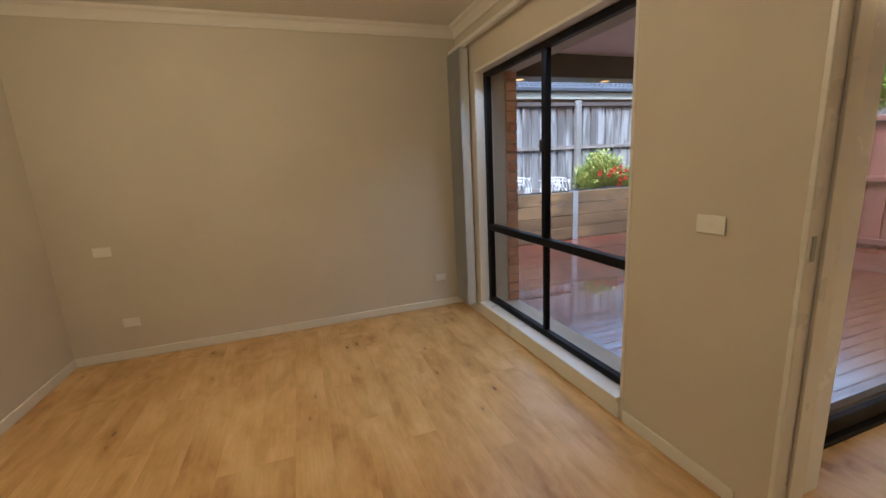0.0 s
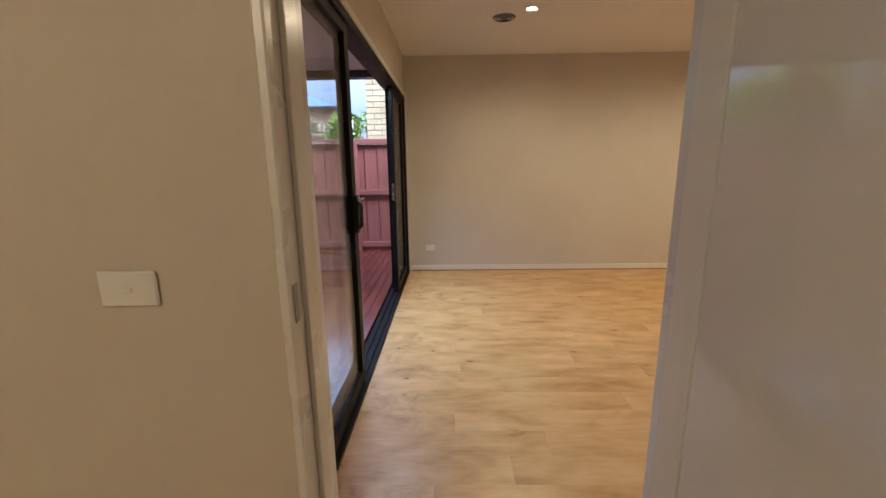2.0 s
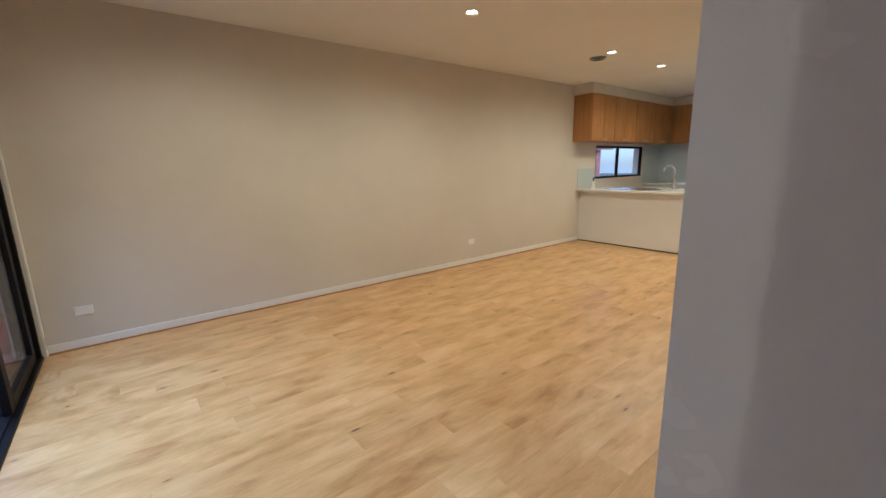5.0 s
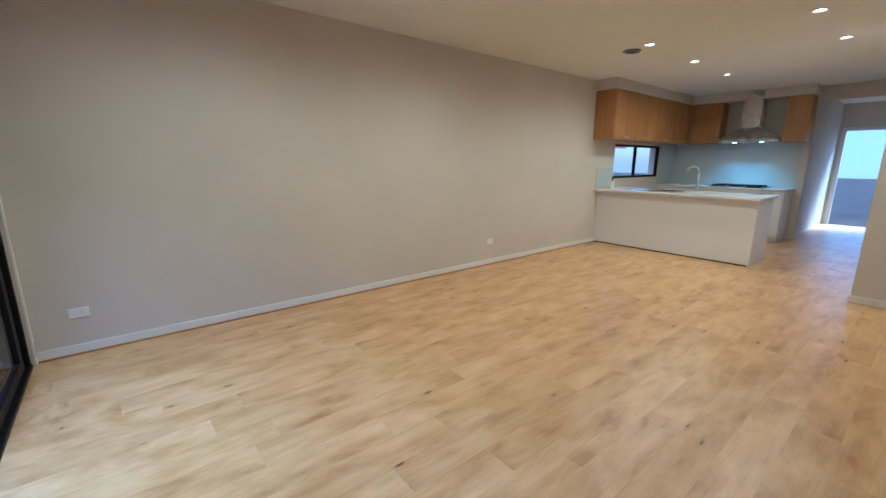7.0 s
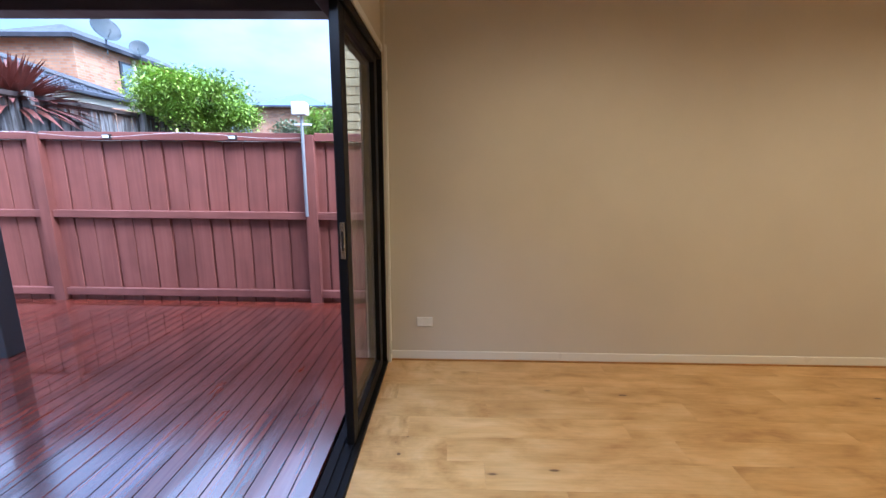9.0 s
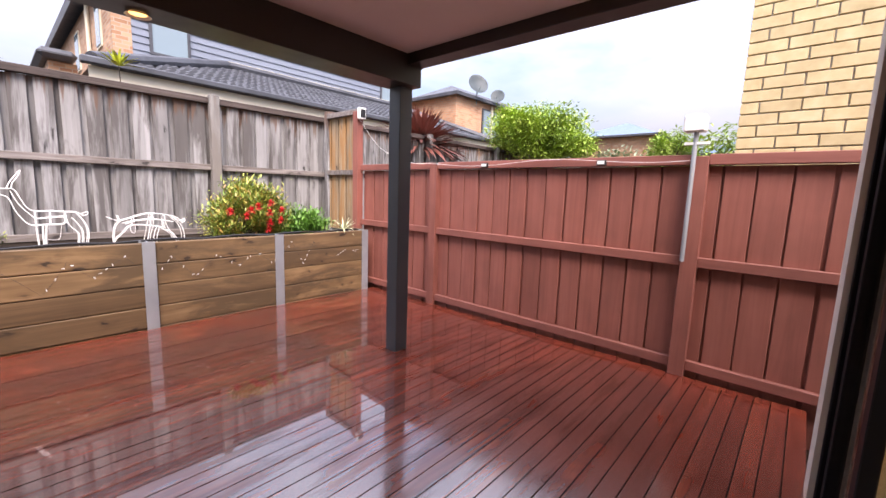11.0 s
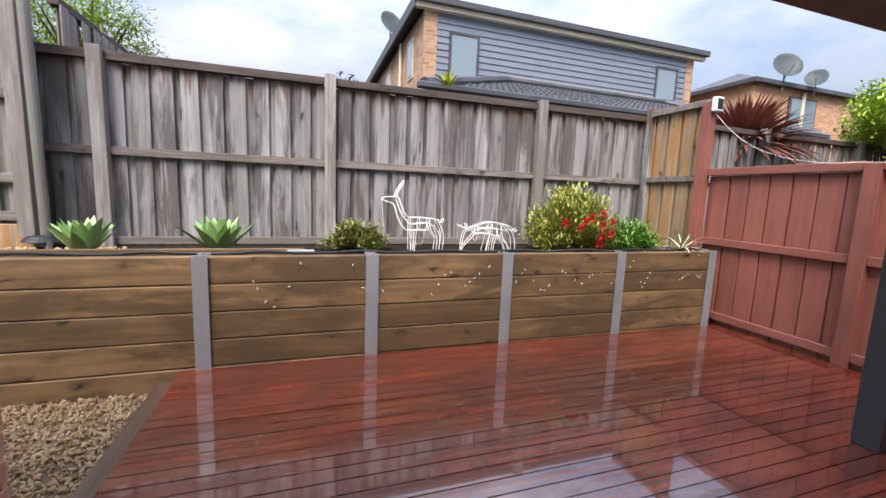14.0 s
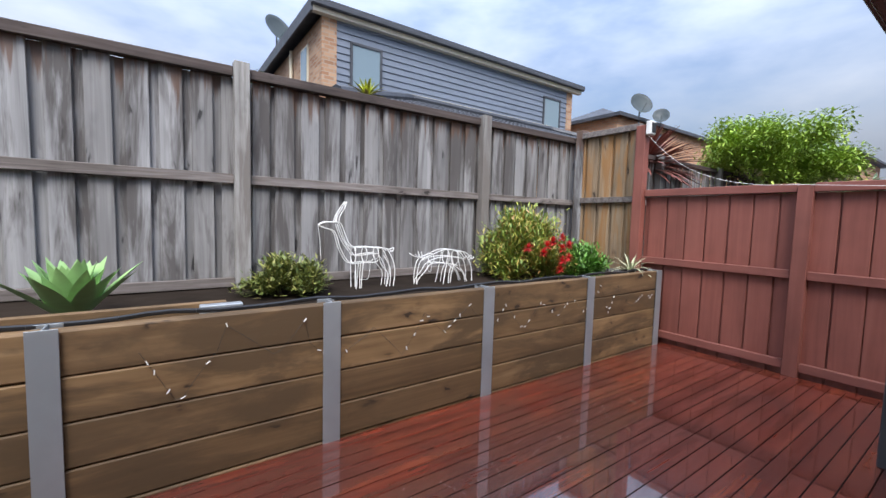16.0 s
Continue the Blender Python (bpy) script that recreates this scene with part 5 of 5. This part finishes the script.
h = thing("neighbour_house", "two-storey house with blue-grey cladding and dark tiled roofs", "house")
HY, HX0, HX1, HZ1 = 13.0, 5.55, 14.45, 5.85
part("wall", boxes((HX0 + 0.35, HX1 - 0.3, HY + 0.03, HY + 9.5, -0.25, HZ1)), M["cladding"], h)
for bx0, bx1 in ((HX0, HX0 + 0.35), (HX1 - 0.3, HX1)):
    part("brick_wall", boxes((bx0, bx1, HY, HY + 9.5, -0.25, HZ1)), M["brick_far"], h, "orange brick end wall")
for k in range(13):
    z = 3.86 + k * 0.16
    bm = bmesh.new()
    box(bm, HX0 + 0.352, HX1 - 0.302, HY - 0.012, HY + 0.028, z, z + 0.158)
    for v in bm.verts:
        if v.co.z > z + 0.1 and v.co.y < HY:
            v.co.y += 0.024
    part("weatherboard", bm, M["cladding"], h)
for x0, x1, z0, z1 in ((6.22, 7.05, 4.3, 5.45), (12.95, 13.8, 4.5, 5.5)):
    w = part("window", boxes((x0, x0 + 0.06, HY - 0.05, HY - 0.014, z0, z1), (x1 - 0.06, x1, HY - 0.05, HY - 0.014, z0, z1), (x0 + 0.06, x1 - 0.06, HY - 0.05, HY - 0.014, z0, z0 + 0.06), (x0 + 0.06, x1 - 0.06, HY - 0.05, HY - 0.014, z1 - 0.06, z1)), M["rooftile"], h)
    part("pane", boxes((x0 + 0.05, x1 - 0.05, HY - 0.03, HY - 0.016, z0 + 0.05, z1 - 0.05)), M["far_glass"], w)
part("fascia", boxes((HX0 - 0.25, HX1 + 0.3, HY - 0.15, HY - 0.11, HZ1 + 0.0, HZ1 + 0.16)), M["cream"], h, "cream painted fascia")
part("soffit", boxes((HX0 - 0.25, HX1 + 0.3, HY - 0.11, HY + 0.0, HZ1 - 0.0, HZ1 + 0.03)), M["cream"], h)
part("gutter", boxes((HX0 - 0.3, HX1 + 0.36, HY - 0.26, HY - 0.152, HZ1 + 0.10, HZ1 + 0.21), bevel=0.02), M["rooftile"], h)
for y0, y1 in ((14.0, 14.6), (17.2, 17.9)):
    w = part("window", boxes((HX0 - 0.03, HX0 - 0.001, y0, y1, 4.5, 5.55)), M["cream"], h)
    part("pane", boxes((HX0 - 0.045, HX0 - 0.031, y0 + 0.06, y1 - 0.06, 4.56, 5.49)), M["far_glass"], w)
part("roof", boxes((HX0 - 0.3, HX1 + 0.36, HY - 0.25, HY + 9.7, HZ1 + 0.17, HZ1 + 0.26)), M["rooftile"], h)
part("barge", boxes((HX0 - 0.3, HX0 - 0.251, HY - 0.15, HY + 9.7, HZ1 - 0.02, HZ1 + 0.17)), M["rooftile"], h)
bm = bmesh.new()
rod(bm, (HX0 - 0.06, HY + 2.4, -0.2), (HX0 - 0.06, HY + 2.4, HZ1 - 0.05), 0.045, 0.045, 8)
part("downpipe", bm, M["cream"], h)
part("low_wing", boxes((4.7, HX0 - 0.31, 15.5, 19.5, -0.25, 4.25)), M["brick_far"], h)
part("low_wing_roof", boxes((4.5, HX0 - 0.32, 15.2, 19.8, 4.26, 4.5), bevel=0.1), M["rooftile"], h)
EY, EZ, RZ = 9.7, 3.15, 4.36
slope = (RZ - EZ) / (HY - 0.05 - EY)


def roof_z(y):
    return EZ + (y - EY) * slope


bm = bmesh.new()
vs = [bm.verts.new(c) for c in ((4.7, EY, EZ), (15.2, EY, EZ), (13.3, HY - 0.05, RZ), (7.9, HY - 0.05, RZ), (4.7, HY - 0.05, EZ), (15.2, HY - 0.05, EZ))]
for f in ((0, 1, 2, 3), (0, 3, 4), (1, 5, 2), (0, 4, 5, 1), (3, 2, 5, 4)):
    bm.faces.new([vs[i] for i in f])
bmesh.ops.recalc_face_normals(bm, faces=bm.faces)
part("lower_roof", bm, M["rooftile"], h)
V, F = [], []
rnd = random.Random(17)
rows_n = 12
dy = (HY - 0.1 - EY) / rows_n
for r_ in range(rows_n):
    y0 = EY + r_ * dy - 0.02
    xl = 4.7 + (7.9 - 4.7) * (r_ + 0.5) / rows_n
    xr = 15.2 + (13.3 - 15.2) * (r_ + 0.5) / rows_n
    x = xl + (0.13 if r_ % 2 else 0)
    while x < xr - 0.2:
        o = len(V)
        for a, lift in ((0.0, 0.02), (0.07, 0.065), (0.15, 0.035), (0.22, 0.07), (0.29, 0.02)):
            V.append((x + a, y0, roof_z(y0) + lift + 0.02))
            V.append((x + a, y0 + dy * 1.05, roof_z(y0 + dy * 1.05) + lift * 0.7 - 0.01))
            V.append((x + a, y0, roof_z(y0) - 0.01))
        for k in range(4):
            p = o + k * 3
            F.append((p, p + 3, p + 4, p + 1))
            F.append((p, p + 2, p + 5, p + 3))
        x += 0.3
tiles = leafy("roof_tiles", V, F, M["rooftile"], h, "dark wavy roof tiles")
tiles["kind"] = "stuff"
tiles.data.polygons.foreach_set("use_smooth", [False] * len(tiles.data.polygons))
for a, b in (((4.7, EY, EZ + 0.08), (7.9, HY - 0.05, RZ + 0.1)), ((15.2, EY, EZ + 0.08), (13.3, HY - 0.05, RZ + 0.1)), ((7.9, HY - 0.1, RZ + 0.08), (13.3, HY - 0.1, RZ + 0.08))):
    part("ridge_cap", rod(bmesh.new(), a, b, 0.1, 0.1, 8), M["rooftile"], h)
part("flashing", boxes((7.9, 13.35, HY - 0.09, HY - 0.015, RZ + 0.12, RZ + 0.19)), M["cream"], h, "cream flashing strip")
part("lower_gutter", boxes((4.55, 15.35, EY - 0.16, EY - 0.02, EZ - 0.03, EZ + 0.08), bevel=0.02), M["rooftile"], h)
part("lower_fascia", boxes((4.65, 15.25, EY - 0.019, EY + 0.01, EZ - 0.2, EZ - 0.035)), M["cream"], h)
part("lower_wall", boxes((5.1, 14.8, EY + 0.45, HY - 0.06, -0.25, EZ - 0.005)), M["brick_far"], h)


def sat_dish(at, radius, turn, mast):
    t = thing("satellite_dish", "grey satellite dish on a roof mast", "satellite dish", at, "satellite dishes", turn)
    bm = bmesh.new()
    rings = []
    for k in range(6):
        a = k / 5
        rings.append([bm.verts.new((radius * a * math.cos(q), 0.25 * radius * a * a, radius * a * math.sin(q) * 1.05)) for q in [i * math.pi / 12 for i in range(24)]] if k else [bm.verts.new((0, 0, 0))])
    for i in range(24):
        bm.faces.new((rings[0][0], rings[1][i], rings[1][(i + 1) % 24]))
    for k in range(1, 5):
        for i in range(24):
            bm.faces.new((rings[k][i], rings[k + 1][i], rings[k + 1][(i + 1) % 24], rings[k][(i + 1) % 24]))
    bmesh.ops.solidify(bm, geom=bm.faces[:], thickness=0.012)
    bmesh.ops.rotate(bm, cent=(0, 0, 0), matrix=Matrix.Rotation(radians(25), 3, "X"), verts=bm.verts)
    part("reflector", bm, M["dish"], t, smooth=True)
    bm = bmesh.new()
    rod(bm, (0, -0.03, -mast), (0, -0.03, 0), 0.025, 0.025, 8)
    part("mast", bm, M["dish"], t)
    bm = bmesh.new()
    rod(bm, (0, -0.05, -radius * 0.9), (0, radius * 0.9, -0.1), 0.012, 0.012, 6)
    rod(bm, (0, radius * 0.9, -0.13), (0, radius * 0.95, -0.03), 0.03, 0.03, 8)
    part("feed_arm", bm, M["dish"], t)


sat_dish((5.4, 16.6, 6.75), 0.42, 200, 0.65)
sat_dish((17.6, 12.3, 5.9), 0.43, 150, 0.75)
sat_dish((18.9, 12.15, 5.65), 0.31, 120, 0.5)


def brick_house(label, x0, x1, y0, y1, eave, top, windows, roof="rooftile", wall="brick_far", hip=0, o=0.45):
    t = thing("brick_house", label, "house")
    part("wall", boxes((x0, x1, y0, y1, -0.25, eave)), M[wall], t)
    bm = bmesh.new()
    k = hip or min(x1 - x0, y1 - y0) / 2
    if x1 - x0 > y1 - y0:
        ridge = ((x0 + k, (y0 + y1) / 2, top), (x1 - k, (y0 + y1) / 2, top))
    else:
        ridge = (((x0 + x1) / 2, y0 + k, top), ((x0 + x1) / 2, y1 - k, top))
    c = [bm.verts.new(p) for p in ((x0 - o, y0 - o, eave), (x1 + o, y0 - o, eave), (x1 + o, y1 + o, eave), (x0 - o, y1 + o, eave))]
    r_ = [bm.verts.new(p) for p in ridge]
    fs = ((c[0], c[1], r_[1], r_[0]), (c[1], c[2], r_[1]), (c[2], c[3], r_[0], r_[1]), (c[3], c[0], r_[0]), (c[3], c[2], c[1], c[0])) if x1 - x0 > y1 - y0 else ((c[0], c[1], r_[0]), (c[1], c[2], r_[1], r_[0]), (c[2], c[3], r_[1]), (c[3], c[0], r_[0], r_[1]), (c[3], c[2], c[1], c[0]))
    for f in fs:
        bm.faces.new(f)
    bmesh.ops.recalc_face_normals(bm, faces=bm.faces)
    part("roof", bm, M[roof], t, "dark hipped roof")
    part("gutter", boxes((x0 - o - 0.1, x1 + o + 0.1, y0 - o - 0.1, y0 - o, eave - 0.05, eave + 0.08), (x0 - o - 0.1, x0 - o, y0 - o, y1 + o, eave - 0.05, eave + 0.08)), M["rooftile"], t)
    for wx0, wx1, z0, z1 in windows:
        w = part("window", boxes((wx0, wx1, y0 - 0.05, y0 - 0.001, z0, z1)), M["rooftile"], t)
        part("pane", boxes((wx0 + 0.08, wx1 - 0.08, y0 - 0.07, y0 - 0.051, z0 + 0.08, z1 - 0.08)), M["far_glass"], w)
    bm = bmesh.new()
    rod(bm, (x0 + 2.4, y0 - 0.07, 0), (x0 + 2.4, y0 - 0.07, eave - 0.1), 0.06, 0.06, 8)
    part("downpipe", bm, M["cream"], t)
    return t


brick_house("two-storey orange brick house with dark hipped roof", 16.5, 25.0, 12.5, 16.4, 5.36, 6.35, ((18.25, 19.65, 3.9, 5.1),), wall="brick_orange", hip=1.9, o=0.14)
brick_house("distant orange brick house with blue-grey roof", 34, 44, 9.6, 15.4, 5.75, 7.2, (), "blue_roof", "brick_orange")
brick_house("distant brick house with blue-grey roof", 36, 46, 0.0, 7.5, 4.5, 6.3, (), "blue_roof", "brick_orange")

CY = 1.83
cb = thing("cream_brick_house", "cream brick house wall beyond the brown fence", "house")
part("wall", boxes((7.42, 12, -9, CY - 0.02, -0.25, 4.2)), M["mortar"], cb)
part("roof", boxes((7.1, 12.3, -9.3, CY + 0.28, 4.2, 4.35)), M["rooftile"], cb)
cme = mesh_of("brick", boxes((-0.012, 0.012, -0.115, 0.115, -0.038, 0.038), bevel=0.003), M["brick_cream"])
for r_ in range(31):
    z = 1.5 + r_ * 0.086
    y, first = CY, True
    while y > CY - 1.0:
        w = 0.11 if first and r_ % 2 else 0.23
        piece("brick", cme, cb, pose(7.412, y - w / 2, z) @ Matrix.Diagonal((1, w / 0.23, 1, 1)))
        y, first = y - w - 0.01, False
    x, first = 7.425, True
    while x < 8.3:
        w = 0.23 if first and r_ % 2 else (0.11 if first else 0.23)
        piece("brick", cme, cb, pose(x + w / 2, CY - 0.012, z, 0, 0, 90) @ Matrix.Diagonal((1, w / 0.23, 1, 1)))
        x, first = x + w + 0.01, False


def tree(name, label, at, rx, ry, z0, z1, n, material, seed, leaf=0.16, width=0.07):
    t = thing(name, label, "tree", at)
    r = random.Random(seed)
    bm = bmesh.new()
    zc = (z0 + z1) / 2
    rod(bm, (0, 0, 0), (0.1, 0.05, z0 * 0.9), 0.14, 0.09, 8)
    tips = []
    for i in range(26):
        az = r.uniform(0, 6.28)
        k = math.sqrt(r.uniform(0.05, 1))
        tip = Vector((rx * k * math.cos(az), ry * k * math.sin(az), zc + (z1 - zc) * r.uniform(-0.7, 1.0) * math.sqrt(max(0.05, 1 - k * k * 0.85))))
        mid = Vector((0.1, 0.05, z0 * 0.9)).lerp(tip, 0.5) + Vector((0, 0, 0.15))
        rod(bm, (0.1, 0.05, z0 * 0.85), mid, 0.05, 0.03, 6)
        rod(bm, mid, tip, 0.03, 0.008, 6)
        tips.append(tip)
    part("trunk", bm, M["bark"], t)
    V, F = [], []
    for i in range(n):
        c = tips[r.randrange(len(tips))]
        c = c + Vector((max(-2, min(2, r.gauss(0, 1))) * rx * 0.16, max(-2, min(2, r.gauss(0, 1))) * ry * 0.16, max(-2, min(2, r.gauss(0, 1))) * (z1 - z0) * 0.12))
        blade(V, F, c, (r.gauss(0, 1), r.gauss(0, 1), r.uniform(-0.5, 0.8)), leaf * r.uniform(0.6, 1.3), width * r.uniform(0.6, 1.2), r.uniform(0, 0.6), 2)
    leafy("crown", V, F, material, t)
    return t


tree("garden_tree", "bright green leafy tree above the far fence", (13.0, 6.7, -0.25), 1.3, 1.25, 2.3, 3.75, 26000, M["tree"], 31, 0.095, 0.05)
tree("garden_tree", "leafy green tree beyond the brown fence", (12.5, 3.55, -0.25), 0.7, 0.55, 1.8, 2.95, 5000, M["tree"], 32, 0.09, 0.04)
tree("street_tree", "distant rounded green street tree", (27, 3.5, -0.25), 2.2, 2.2, 2.6, 5.0, 2500, M["tree"], 33, 0.3, 0.14)
tree("street_tree", "distant green tree between the houses", (29, 9.5, -0.25), 2.0, 2.0, 2.2, 4.4, 2500, M["far_leaf"], 34, 0.3, 0.14)
tree("gum_tree", "thin grey-green gum crown behind the grey fence", (-0.45, 10.4, -0.25), 0.95, 0.7, 2.9, 4.3, 9000, M["tree"], 35, 0.075, 0.03)
tree("gum_tree", "thin grey-green tree top behind the grey fence", (3.3, 8.3, -0.25), 0.3, 0.3, 2.5, 3.08, 240, M["far_leaf"], 36, 0.1, 0.04)
rosette("flax", "spiky bronze-red flax rising behind the fence", (9.8, 7.75, 2.3), 340, 1.12, 0.095, M["red_leaf"], 40, 0.8, (5, 78))
creeper = rosette("creeper", "yellow-green creeper tip above the grey fence", (4.9, 9.03, 3.05), 22, 0.3, 0.05, M["yellow_leaf"], 41, 0.4, (10, 80))
part("stem", rod(bmesh.new(), (0.15, 0.1, -3.26), (0, 0, 0.02), 0.02, 0.006, 6), M["bark"], creeper)

side = fence("side_fence", "pale weathered paling fence running back behind the corner", 0.0, 1.9, 0.0, -0.22, 2.95, [1.0], 1.9, None, mats=("pale_timber", "grey_rail"), seed=14)
side.matrix_basis = pose(0.66, 9.28, 0, 0, 0, -90)

# ---- small garden things ----
sb = thing("solar_lamp_box", "small white solar lamp box on the brown post", "solar lamp", (6.99, 6.07, 2.42))
part("case", boxes((-0.055, 0.055, -0.06, 0.0, -0.075, 0.075), bevel=0.008), M["plastic"], sb)
part("lens", boxes((-0.04, 0.04, -0.066, -0.0605, -0.055, 0.055), bevel=0.003), M["black"], sb, "dark lamp lens")


def cord(name, label, pts, r, material, parent=None):
    bm = bmesh.new()
    for a, b in zip(pts, pts[1:]):
        rod(bm, a, b, r, r, 5)
    return tagged(new(name, mesh_of(name, bm, M[material])), label, "cable")


pts = [(6.985, 6.06, 2.34), (6.985, 5.85, 2.12), (6.985, 5.6, 1.93), (6.985, 5.3, 1.80), (6.985, 5.05, 1.745)]
for i in range(24):
    y = 4.9 - i * 0.125
    pts.append((6.985, y, 1.705 + 0.022 * math.cos(i * 0.45)))
cord("light_cable", "thin white cable looped along the brown fence top", curve(pts, 4), 0.0019, "wire_white")
for y in (3.92, 2.70):
    b = thing("fence_light", "small dark solar light on the fence rail", "solar light", (FX - 0.056, y, 1.69), "fence lights")
    part("case", boxes((-0.03, 0.0, -0.04, 0.04, -0.022, 0.022), bevel=0.005), M["black"], b)
    part("lens", boxes((-0.034, -0.0305, -0.03, 0.03, -0.014, 0.014)), M["plastic"], b)
cp = thing("conduit", "grey electrical conduit with a lamp box on the fence post", "conduit", (FX - 0.09, 2.02, 0.94))
bm = bmesh.new()
rod(bm, (0, 0, 0), (0, 0, 0.95), 0.016, 0.016, 10)
part("pipe", bm, M["galv"], cp)
part("lamp_box", boxes((-0.05, 0.05, -0.06, 0.08, 0.95, 1.07), bevel=0.01), M["plastic"], cp, "white weatherproof lamp box")
part("bracket", boxes((-0.012, 0.012, -0.09, 0.07, 0.86, 0.88), bevel=0.002), M["plastic"], cp)

# fairy lights pinned along the sleepers
cordpts = []
r = random.Random(50)
fl = thing("fairy_lights", "dark fairy light string with tiny pale bulbs on the sleepers", "fairy lights", (0, RY - 0.016, 0))
bm = bmesh.new()
x = 2.35
prev = None
while x < 6.8:
    ph = (x - 2.35) / 0.38
    k = abs((ph % 1.0) - 0.5) * 2
    z = 0.56 + 0.05 * math.sin(int(ph) * 2.3) + (0.15 + 0.05 * math.sin(int(ph) * 1.7)) * k - (0.12 if int(ph) % 3 == 0 else 0.0) * (1 - k)
    p = (x + 0.03 * math.sin(x * 9), -0.004, z)
    if prev:
        rod(bm, prev, p, 0.0009, 0.0009, 4)
    prev = p
    if r.random() < 0.42:
        a = r.uniform(0, 3.14)
        q = Vector(p) + Vector((0, -0.004, 0))
        d = Vector((math.cos(a), 0, math.sin(a))) * 0.011
        one = bmesh.new()
        rod(one, q - d, q + d, 0.0028, 0.0028, 6)
        part("bulb", one, M["wire_white"], fl, "tiny pale bulb")
    x += 0.035
part("cord", bm, M["black"], fl)

pl = thing("path_light", "black mushroom-cap solar path light in the bed", "path light", (1.04, 6.12, 0.745))
bm = bmesh.new()
rod(bm, (0, 0, 0), (0, 0, 0.13), 0.022, 0.022, 10)
part("stake", bm, M["black"], pl)
bm = bmesh.new()
rod(bm, (0, 0, 0.13), (0, 0, 0.17), 0.035, 0.035, 12)
part("lens", bm, M["far_glass"], pl)
bm = bmesh.new()
rod(bm, (0, 0, 0.165), (0, 0, 0.20), 0.1, 0.06, 18)
part("cap", bm, M["black"], pl)
pp = tagged(new("downpipe", mesh_of("downpipe", rod(rod(bmesh.new(), (0.74, 6.82, 0.7), (0.72, 6.82, 2.75), 0.035, 0.035, 12), (0.72, 6.82, 2.74), (0.72, 6.82, 2.80), 0.045, 0.045, 12), M["pipe"])), "grey green plastic standpipe beside the fence corner", "pipe")
bp = thing("bed_edging", "low timber edging board in the garden bed", "edging")
part("board", boxes((0.6, 2.75, 6.02, 6.06, 0.744, 0.865), bevel=0.004), M["sleeper"], bp)
blk = thing("grey_block", "pale grey capping piece lying on the bed edge", "block", (2.72, 5.98, 0.745))
part("slab", boxes((-0.1, 0.1, -0.03, 0.03, 0, 0.115), bevel=0.004), M["galv"], blk)

structure("trim_plinth", boxes((-3.0, 0.655, 6.90, 6.958, 0.744, 0.955), bevel=0.006), M["orange_timber"], "pale timber plinth board under the corner fence", "plinth")
rnd = random.Random(61)
V, F = [], []
for i in range(900):
    x, y = rnd.uniform(-0.4, 1.25), rnd.uniform(6.1, 6.89)
    q = rnd.uniform(0.008, 0.022)
    turn = Euler((rnd.uniform(0, 6), rnd.uniform(0, 6), rnd.uniform(0, 6))).to_matrix() @ Matrix.Diagonal((q * 1.3, q, q * 0.7))
    o = len(V)
    V += [tuple(turn @ v + Vector((x, y, 0.747 + rnd.uniform(0, 0.012)))) for v in base_v]
    F += [[o + j for j in f] for f in base_f]
me = bpy.data.meshes.new("mulch")
me.from_pydata(V, [], F)
me.materials.append(M["pebble"])
tagged(new("mulch", me), "coarse brown mulch and stones in the bed corner", "mulch", "", "stuff")

# ---- floor planks and deck boards ----
rnd = random.Random(21)
bm = boxes((-0.08985, 0.08985, -0.6048, 0.6048, -0.011, 0.0))
plank_me = mesh_of("plank", bm, M["oak"])


def planks(x0, x1, y0, y1, parent):
    x = x0
    while x < x1 - 0.01:
        w = min(0.18, x1 - x)
        y = y0 - rnd.uniform(0, 1.2)
        while y < y1:
            a, b = max(y, y0), min(y + 1.21, y1)
            if b - a > 0.03:
                piece("plank", plank_me, parent, pose(x + w / 2, (a + b) / 2, 0) @ Matrix.Diagonal((w / 0.18, (b - a) / 1.21, 1, 1)))
            y += 1.21
        x += 0.18


planks(-1.749, XS - 0.001, -0.999, YF - 0.001, floor)
planks(XS, XL - 0.001, -6.6, YD - 0.013, floor)
structure("floor_hall", boxes((XO, XL, -11.99, -6.605, -0.011, -0.001)), M["oak"], "honey oak floor running on past the kitchen", "floor")
bm = boxes((-(DX1 - DX0) / 2, (DX1 - DX0) / 2, -0.0435, 0.0435, -0.022, 0.0))
board_me = mesh_of("deck_board", bm, M["deck"])
k, y = 0, DY0 + 0.045
while y < DY1:
    piece("deck_board", board_me, deck, pose((DX0 + DX1) / 2, y, DECK + rnd.uniform(-0.0005, 0.0005), rnd.uniform(-0.1, 0.1), 0, 0))
    y += 0.0935
